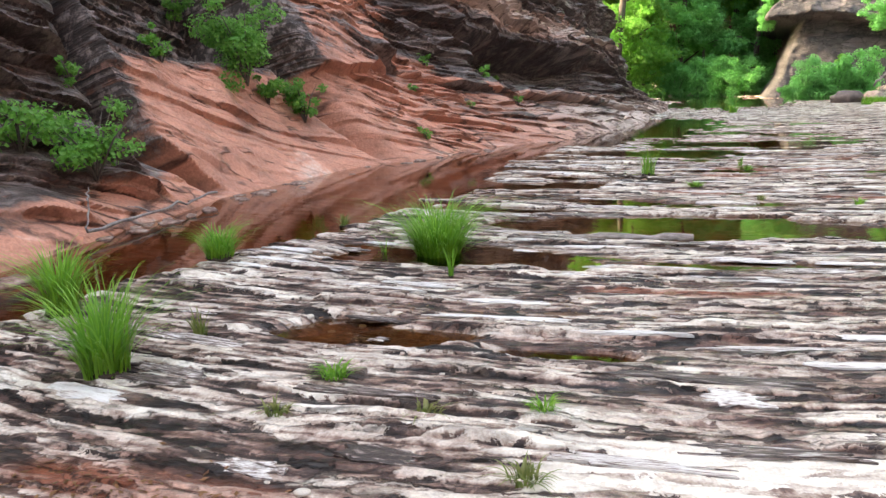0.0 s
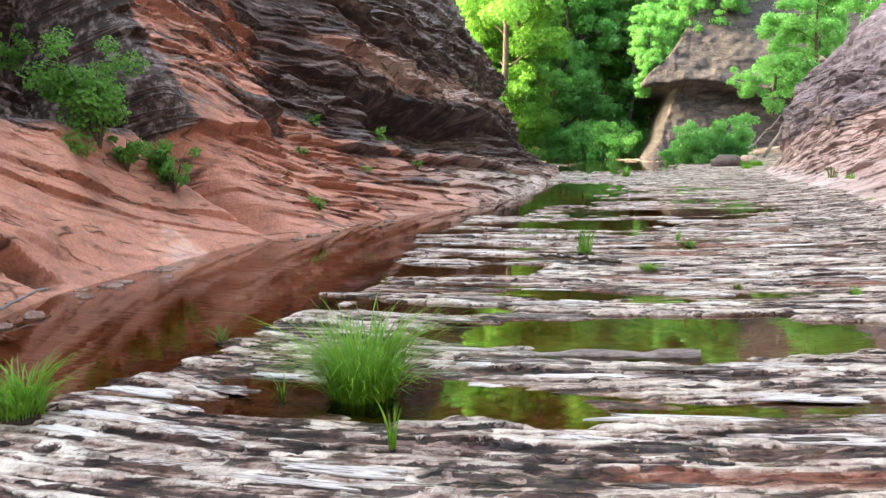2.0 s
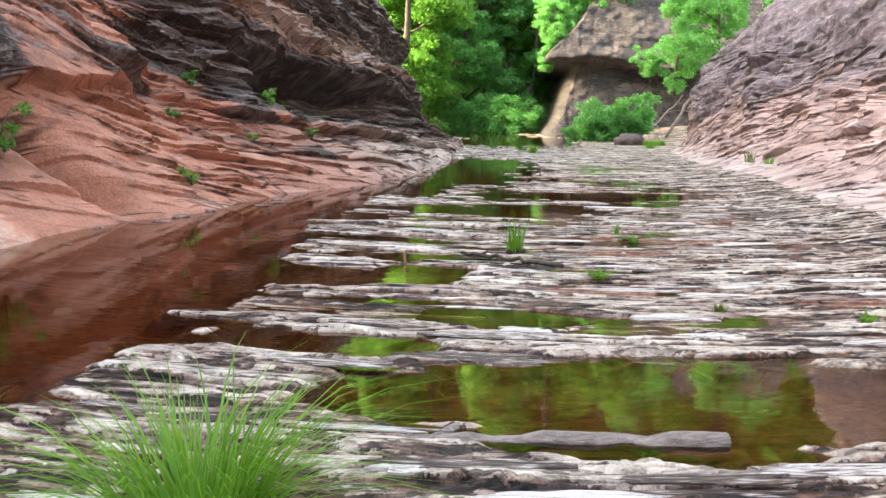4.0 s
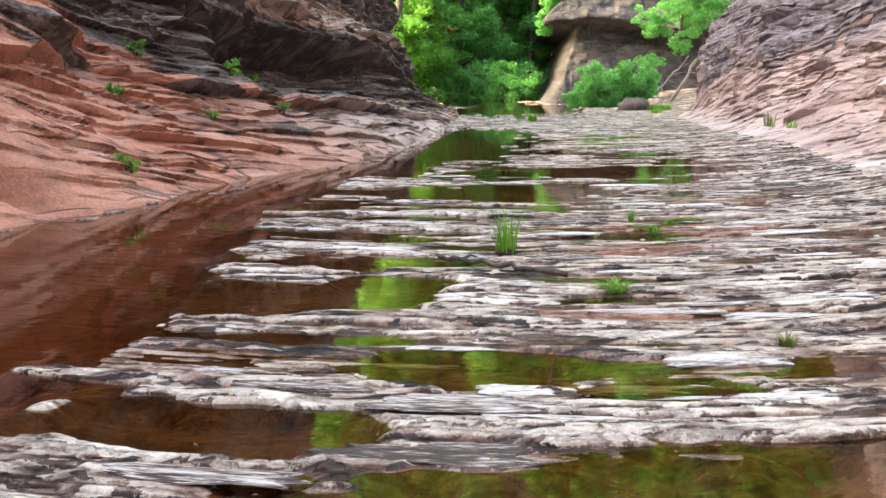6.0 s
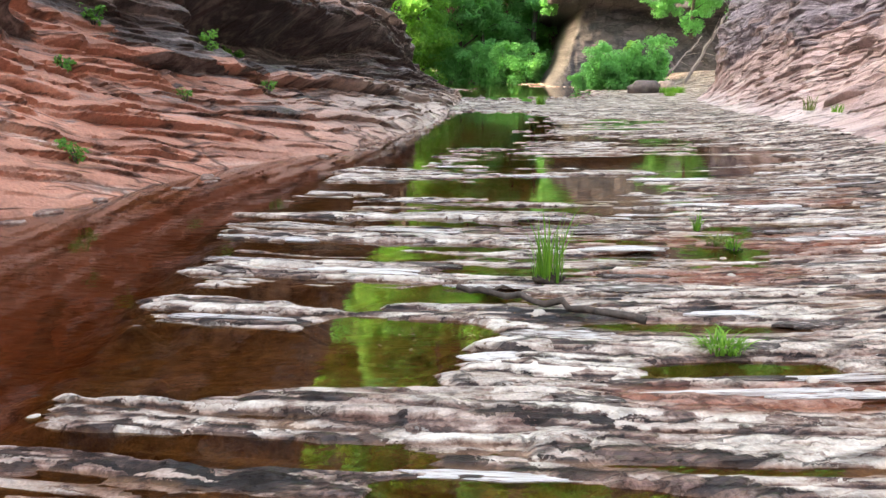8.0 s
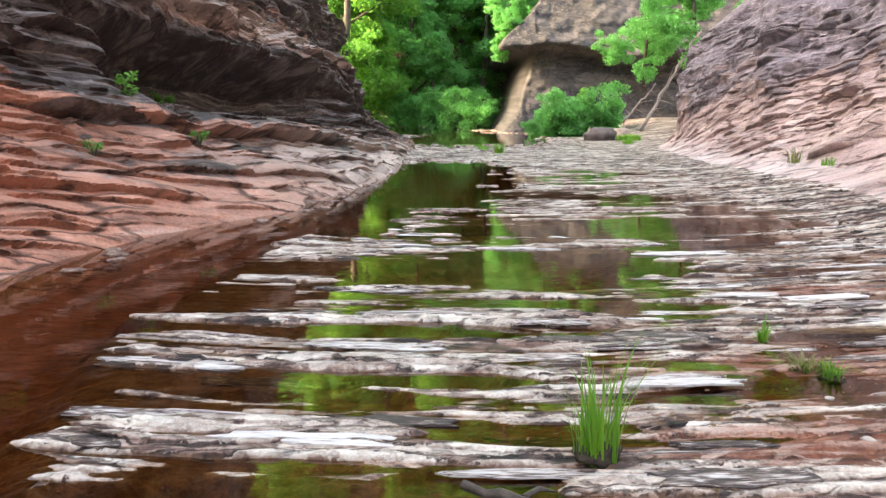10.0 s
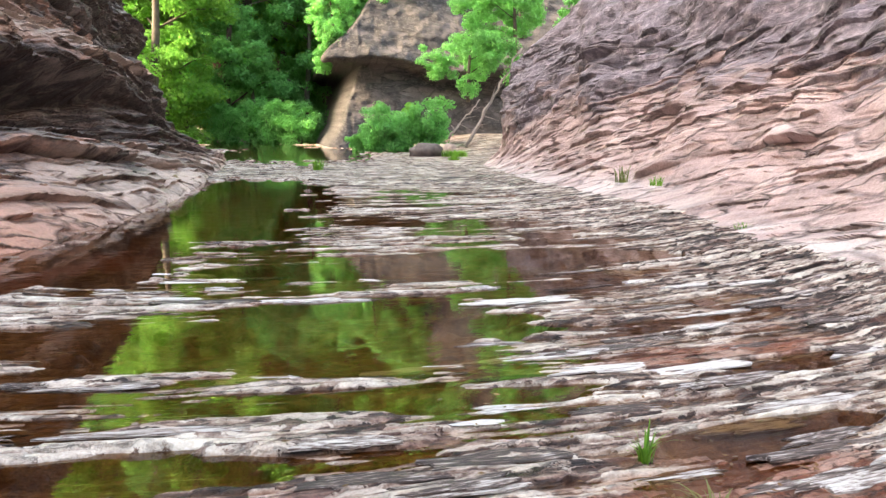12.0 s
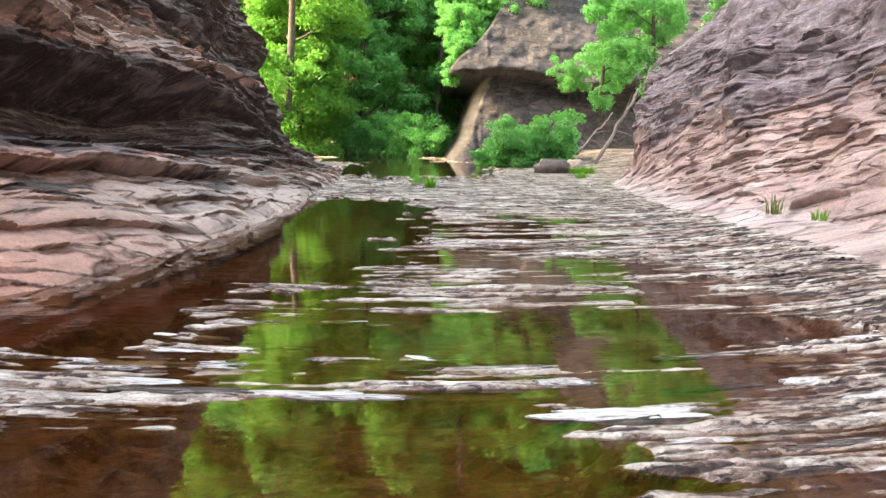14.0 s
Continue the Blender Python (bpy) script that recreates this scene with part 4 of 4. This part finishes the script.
# leafy shrubs rooted in the wall's joints
SHRUB_SPOTS = [(-9.65, 12.0, 1.75, 1.9, 1.7, 3200, 0.09), (-8.75, 13.3, 1.0, 0.9, 0.9, 1000, 0.08), (-8.95, 12.6, 1.35, 0.7, 0.6, 600, 0.08),
               (-7.9, 6.7, 0.65, 1.2, 0.85, 1000, 0.085), (-8.6, 7.8, 1.65, 0.5, 0.5, 160, 0.09), (-9.5, 9.9, 2.1, 0.6, 0.6, 220, 0.09),
               (-10.2, 12.9, 2.9, 0.8, 1.1, 320, 0.10), (-7.55, 26.1, 1.5, 0.55, 0.5, 150, 0.12), (-8.9, 19.1, 2.15, 0.35, 0.3, 70, 0.09),
               (-8.1, 21.0, 1.8, 0.45, 0.35, 90, 0.09), (-7.65, 16.05, 0.45, 0.45, 0.25, 90, 0.07), (-8.45, 17.9, 1.4, 0.4, 0.3, 70, 0.08),
               (-8.1, 25.2, 2.2, 0.4, 0.45, 80, 0.1), (-7.7, 19.7, 0.95, 0.3, 0.25, 60, 0.07), (-7.3, 22.0, 1.05, 0.35, 0.25, 60, 0.08),
               (-7.6, 6.0, 1.0, 0.9, 0.6, 300, 0.1)]


def wall_hit(u, w, z):
    """Slides a spot along the cross direction to the wall's face."""
    x, y = plan(u + 6, w)
    bpy.context.view_layer.update()
    ok, loc, nrm, _ = WALL_L.ray_cast(Vector((x, y, z)), Vector((-CA, SA, 0)))
    return unplan(loc.x, loc.y) if ok else (u, w)


WALL_L = bpy.data.objects["wall_left"]
for i, (u, w, z, wd, ht, n, ls) in enumerate(SHRUB_SPOTS):
    uu, ww_ = wall_hit(u, w, z)
    big = wd > 0.8
    at(shrub(40 + i, wd, ht, M_LEAF_Y if i in (7, 9) else M_SHRUB, ls * 0.68, int(n * 2.0), "green leafy shrub rooted in a joint of the red wall" if big else "small green plant rooted in a ledge of the wall",
             "shrub" if big else "wall_plant", 7 if big else 4), uu + 0.10 * wd, ww_, z - 0.05, i * 1.3)["group"] = "plants on the canyon wall"

# grass along the streambed
TUSSOCKS = [(-1.82, 3.94, 0.72, 0.24, 420, M_GRASS, 0.8, "tall green grass tussock on the pale streambed"),
            (-2.62, 5.15, 0.68, 0.2, 340, M_GRASS, 0.8, "tall green grass tussock beside the red channel"),
            (-2.04, 6.95, 0.50, 0.24, 340, M_GRASS, 1.0, "green grass tussock at the edge of the channel"),
            (-0.04, 7.02, 0.92, 0.38, 900, M_GRASS, 1.0, "large arching green grass clump standing in shallow water"),
            (3.34, 12.5, 0.60, 0.2, 90, M_GRASS, 0.45, "upright green reed tuft on a dark root mound"),
            (5.26, 13.62, 0.26, 0.07, 40, M_GRASS, 0.7, "small green grass tuft in a rock joint"),
            (5.14, 12.94, 0.20, 0.12, 60, M_GRASS, 0.9, "small green grass tuft in a rock joint"),
            (3.62, 10.98, 0.13, 0.20, 150, M_GRASS, 1.3, "low mat of green grass beside a puddle"),
            (5.1, 13.1, 0.14, 0.18, 90, M_DRY, 1.3, "low yellowing grass mat on the rock"),
            (-1.52, 4.62, 0.24, 0.08, 50, M_DRY, 0.6, "small yellow-green grass tuft on the rock"),
            (-0.57, 3.76, 0.14, 0.13, 90, M_GRASS, 1.2, "low green grass mat in a rock joint"),
            (0.43, 3.28, 0.10, 0.12, 60, M_GRASS, 1.3, "low green grass mat in a rock joint"),
            (0.28, 2.68, 0.12, 0.12, 80, M_DRY, 1.2, "low yellow-green grass mat on the rock"),
            (-0.79, 3.37, 0.11, 0.10, 60, M_DRY, 1.2, "low yellow-green grass mat on the rock"),
            (-0.1, 3.3, 0.08, 0.14, 70, M_DRY, 1.4, "low yellow-green grass mat on the rock"),
            (0.06, 6.02, 0.30, 0.04, 18, M_GRASS, 0.4, "thin green sprout in the shallow water"),
            (-1.1, 8.6, 0.22, 0.10, 60, M_DRY, 0.8, "yellow-green grass tuft at the channel edge"),
            (-0.55, 7.2, 0.32, 0.06, 26, M_GRASS, 0.7, "thin green grass tuft beside the large clump"),
            (4.0, 9.6, 0.12, 0.10, 40, M_DRY, 1.0, "small yellowing grass tuft on the rock"),
            (4.9, 9.0, 0.16, 0.10, 50, M_GRASS, 1.0, "small green grass tuft on the rock")]
for i, (x, y, h, r, n, m, arch, label) in enumerate(TUSSOCKS):
    on_ground(grass_clump(60 + i, h, r, n, m, label, arch, h > 0.18), x, y, i * 0.9)["group"] = "grass on the streambed"
for i, (u, w, h, r, n, m, label) in enumerate(((-2.3, 37.5, 0.55, 0.35, 90, M_GRASS, "green grass tuft in the far shallows"),
                                                 (3.9, 26.6, 0.5, 0.3, 45, M_DRY, "yellow-green grass tuft at the wall's foot"),
                                                 (4.05, 25.3, 0.26, 0.26, 40, M_GRASS, "small green tuft at the wall's foot"),
                                                 (3.7, 21.5, 0.12, 0.3, 70, M_GRASS, "low green plants on the sloping rock"),
                                                 (4.3, 49.6, 0.45, 1.3, 420, M_GRASS, "bright green grass beside the far boulder"),
                                                 (3.6, 45.5, 0.3, 0.5, 120, M_GRASS, "green grass at the foot of the far wall"))):
    g = grass_clump(90 + i, h, r, n, m, label, 0.7, False, "grass_clump", 1.6 if w < 30 else 3.0)
    at(g, u, w, ground_z(u, w) + (0.28 if w in (26.6, 25.3) else 0.0), i)["group"] = "grass at the banks"

# ---- stones, logs and sticks ----
M_FOOT = speckled("broken red sandstone", [(0.35, (0.06, 0.035, 0.03)), (0.5, (0.22, 0.12, 0.09)), (0.68, (0.42, 0.32, 0.26))], 2.0, 0.75, 0.6)
M_LITTER = leaf_material("dry leaves", (0.10, 0.03, 0.015), (0.34, 0.15, 0.07), 0.2)
M_DARKSTONE = speckled("dark wet stone", [(0.3, (0.035, 0.027, 0.025)), (0.7, (0.17, 0.13, 0.12))], 3, 0.7, 0.6)
on_boulder = new("boulder")
part("stone", *blob(101, 0.85, 0.62, 0.50, 0.28, 14, 22, 0.75), M_DARKSTONE, on_boulder)
at(tagged(on_boulder, "dark grey boulder resting on the stream bank", "boulder"), 2.95, 50.0, 0.0, 0.3)
for i, (u, w, a, b_, c) in enumerate(((-10.6, 74, 1.7, 1.0, 0.65), (-8.2, 74, 0.8, 0.6, 0.4), (-6.9, 73, 0.9, 0.7, 0.35), (-9.2, 72.5, 0.5, 0.4, 0.3), (-5.6, 71.5, 0.6, 0.4, 0.3), (4.6, 54, 0.5, 0.4, 0.35))):
    s = mesh_object("rock", *blob(110 + i, a, b_, c, 0.3, 12, 18, 0.8), M_STONE)
    u, w = back(u, w - 6) if u < 0 else (u, w)
    at(tagged(s, "rounded brown rock at the far edge of the stream", "rock", "rocks at the far bend"), u, w, ground_z(u, w) - 0.08, i)


def log(name, p, q, r0, r1, material, label, twigs=0, seed=1, bend=0.02):
    rng = np.random.RandomState(seed)
    p, q = Vector(p), Vector(q)
    n = 14
    pts = [p.lerp(q, i / n) + Vector(rng.normal(size=3) * bend * (0.3 if i in (0, n) else 1)) for i in range(n + 1)]
    rad = [r0 + (r1 - r0) * i / n + r0 * 0.10 * rng.normal() for i in range(n + 1)]
    top = new(name)
    part("stem", *tube(pts, [max(0.003, r) for r in rad], 10), material, top)
    for i in range(twigs):
        s = 0.2 + 0.75 * i / max(1, twigs)
        o = p.lerp(q, s)
        d = (q - p).normalized() * 0.5 + Vector(rng.normal(size=3))
        e = o + d.normalized() * (q - p).length * (0.10 + 0.18 * rng.rand())
        part("twig", *tube([o, o.lerp(e, 0.5) + Vector((0, 0, 0.03)), e], [r1 * 0.7, r1 * 0.5, 0.003], 5), material, top)
    return tagged(top, label, "log" if r0 > 0.04 else "branch")


log("log", (0.72, 7.87, -0.018), (2.42, 7.36, 0.004), 0.03, 0.055, M_LOG, "pale weathered log lying across the shallow pool", 1, 3, 0.010)
log("stick", (2.66, 12.36, 0.075), (3.45, 11.42, 0.06), 0.018, 0.024, M_BARK, "dark wet stick lying across the rock ledges", 1, 4, 0.012)
log("stick", P3(-7.35, 8.7, 0.14), P3(-6.75, 5.9, 0.12), 0.014, 0.02, M_STICK, "grey dry stick at the foot of the red wall", 2, 5, 0.02)
log("stick", P3(-6.75, 5.9, 0.12), P3(-7.0, 6.2, 0.55), 0.012, 0.007, M_STICK, "grey dry twig standing at the channel edge", 2, 6, 0.01)
log("fallen_branch", P3(5.0, 50.5, 0.5), P3(8.2, 52.0, 5.6), 0.09, 0.04, M_STICK, "bare grey fallen branch leaning in the gully", 7, 7, 0.05)
log("fallen_branch", P3(4.4, 52.0, 0.9), P3(6.4, 54.0, 3.0), 0.06, 0.03, M_STICK, "bare grey fallen branch leaning in the gully", 5, 8, 0.05)

PEBBLES = [(0.72, 6.28, 0.06, M_STONE), (1.25, 9.12, 0.07, M_PALE), (0.72, 8.2, 0.075, M_PALE), (1.05, 8.9, 0.06, M_PALE), (-1.25, 11.6, 0.11, M_PALE),
           (-0.42, 5.05, 0.06, M_STONE), (-0.32, 5.0, 0.045, M_PALE), (-0.9, 5.0, 0.04, M_PALE), (3.95, 10.35, 0.06, M_PALE), (3.75, 10.5, 0.04, M_PALE),
           (3.2, 10.85, 0.05, M_PALE), (9.2, 15.5, 0.1, M_PALE), (3.0, 11.85, 0.05, M_PALE), (-0.55, 4.95, 0.035, M_PALE), (-0.75, 4.9, 0.03, M_PALE)]
rng = np.random.RandomState(5)
for _ in range(70):
    u, w = rng.uniform(-4.2, 2.8), rng.uniform(2, 20)
    PEBBLES.append((*plan(u, w), rng.uniform(0.012, 0.04), M_PALE if rng.rand() < 0.6 else M_STONE))
shapes = {}
for i, (x, y, r, m) in enumerate(PEBBLES):
    key = (m.name, i % 5)
    if key not in shapes:
        shapes[key] = mesh_object("pebble", *blob(130 + i, 1.0, 0.72, 0.42, 0.25, 6, 9), m)
        s = shapes[key]
    else:
        s = shapes[key].copy()
        scene.collection.objects.link(s)
    tagged(s, "pale rounded pebble on the wet rock" if m is M_PALE else "brown rounded pebble on the wet rock", "pebble", "pebbles on the streambed")
    on_ground(s, x, y, i * 1.1, r, 0.2 * r)


# broken stones along the waterline
rng = np.random.RandomState(15)
foot_kinds = [mesh_object("stone", *blob(170 + k, 1.0, 0.55, 0.22, 0.4, 7, 11, 0.75), M_FOOT) for k in range(6)]
for i in range(64):
    w = rng.uniform(4, 30)
    u = float(left_foot(w)) + rng.uniform(-0.1, 0.55)
    s = foot_kinds[i] if i < 6 else foot_kinds[i % 6].copy()
    if i >= 6:
        scene.collection.objects.link(s)
    tagged(s, "flat broken sandstone piece at the channel's edge", "stone", "stones along the waterline")
    at(s, u, w, -0.02, rng.uniform(0, 6.28), rng.uniform(0.05, 0.19))

# fallen leaves and bark gathered in joints and hollows
pv, pf = [], []
for cx, cy, sp, n_ in ((-1.9, 2.75, 0.5, 120), (-1.2, 2.6, 0.4, 80), (4.2, 12.6, 0.5, 110), (0.6, 4.9, 0.5, 60), (1.6, 5.6, 0.9, 90), (3.0, 11.7, 0.5, 70), (5.6, 13.3, 0.6, 90), (-0.5, 5.0, 0.4, 60), (2.4, 9.1, 0.8, 60), (5.0, 14.2, 0.8, 80)):
    for _ in range(n_):
        x, y = cx + rng.normal() * sp, cy + rng.normal() * sp * 0.35
        uu_, ww2 = unplan(x, y)
        z = max(ground_z(uu_, ww2), 0.001) + 0.004
        a, s = rng.uniform(0, 6.28), rng.uniform(0.008, 0.026)
        o = len(pv)
        for k, (da, r) in enumerate(((0, 1), (1.4, 0.45), (3.14, 1), (-1.4, 0.45))):
            pv.append((x + math.cos(a + da) * s * r, y + math.sin(a + da) * s * r, z + 0.006 * rng.rand()))
        pf.append((o, o + 1, o + 2, o + 3))
tagged(mesh_object("leaf_litter", pv, pf, M_LITTER, False), "dry red-brown leaf litter scattered in the rock joints", "leaf litter", kind="stuff")


# ---- loose ledges: worn plates of the streambed that stand proud of it ----
def plate_mesh(seed, n=16):
    rng = np.random.RandomState(seed)
    ring = []
    for k in range(n):
        t = 2 * math.pi * k / n
        c, s = math.cos(t), math.sin(t)
        r = 1 + 0.24 * rng.normal()
        ring.append((math.copysign(abs(c) ** 0.8, c) * r, math.copysign(abs(s) ** 0.7, s) * r))
    vs = [(x, y * 0.98, 0.0) for x, y in ring] + [(x, y, 0.75) for x, y in ring] + [(x * 0.95, y * 0.86, 1.0 + 0.12 * rng.normal()) for x, y in ring]
    fs = []
    for a in (0, n):
        fs += [(a + k, a + (k + 1) % n, a + n + (k + 1) % n, a + n + k) for k in range(n)]
    fs.append(tuple(range(2 * n, 3 * n)))
    me = bpy.data.meshes.new("rock_ledge")
    me.from_pydata(vs, [], fs)
    return me


def ledge_material():
    n = Net("pale worn ledge")
    info = n.n.new("ShaderNodeObjectInfo")
    lam = n.noise(n.coords((1.3, 2.0, 1.0)), 2.2, 6, 0.65, 0.5)
    blot = n.noise(n.coords((3, 3, 3), "Generated"), 1.5, 5, 0.6)
    f = n.math("ADD", n.math("MULTIPLY", lam, 0.6), n.math("MULTIPLY", blot, 0.4))
    f = n.math("ADD", f, n.math("MULTIPLY", n.math("SUBTRACT", info.outputs["Random"], 0.6), 0.22))
    col = n.ramp(f, [(0.40, (0.04, 0.026, 0.022)), (0.46, (0.22, 0.16, 0.14)), (0.515, (0.56, 0.52, 0.49)), (0.62, (0.72, 0.70, 0.68))])
    return n.done(col, 0.5, n.bump(f, 0.7, 0.02), Specular_IOR_Level=0.5)


M_LEDGE = ledge_material()
plate_kinds = []
for k in range(14):
    me = plate_mesh(200 + k)
    me.materials.append(M_LEDGE)
    plate_kinds.append(me)
rng = np.random.RandomState(9)
made = 0
while made < 280:
    u, w = rng.uniform(-4.4, 2.9), 2.0 + 18 * rng.rand() ** 0.9
    ln = rng.uniform(0.14, 0.5)
    slope = 0.068 * (u + 3)
    if u - ln < np.interp(w, CW, CU):
        continue
    uu = u + np.linspace(-0.8, 0.8, 7) * ln
    z = ground_height(uu, w + slope * (uu - u))[0]
    zt = float(np.percentile(z, 60))
    if zt < -0.06 or (zt < -0.02 and rng.rand() < 0.5):
        continue
    ob = new("rock_ledge", plate_kinds[made % 14])
    ob.parent = ground
    x, y = plan(u, w)
    ob.location = (x, y, max(zt, -0.012) - 0.008)
    ob.rotation_euler = (rng.normal() * 0.03, rng.normal() * 0.015, math.atan(slope) - radians(24))
    ob.scale = (ln, rng.uniform(0.025, 0.075), rng.uniform(0.010, 0.020))
    made += 1
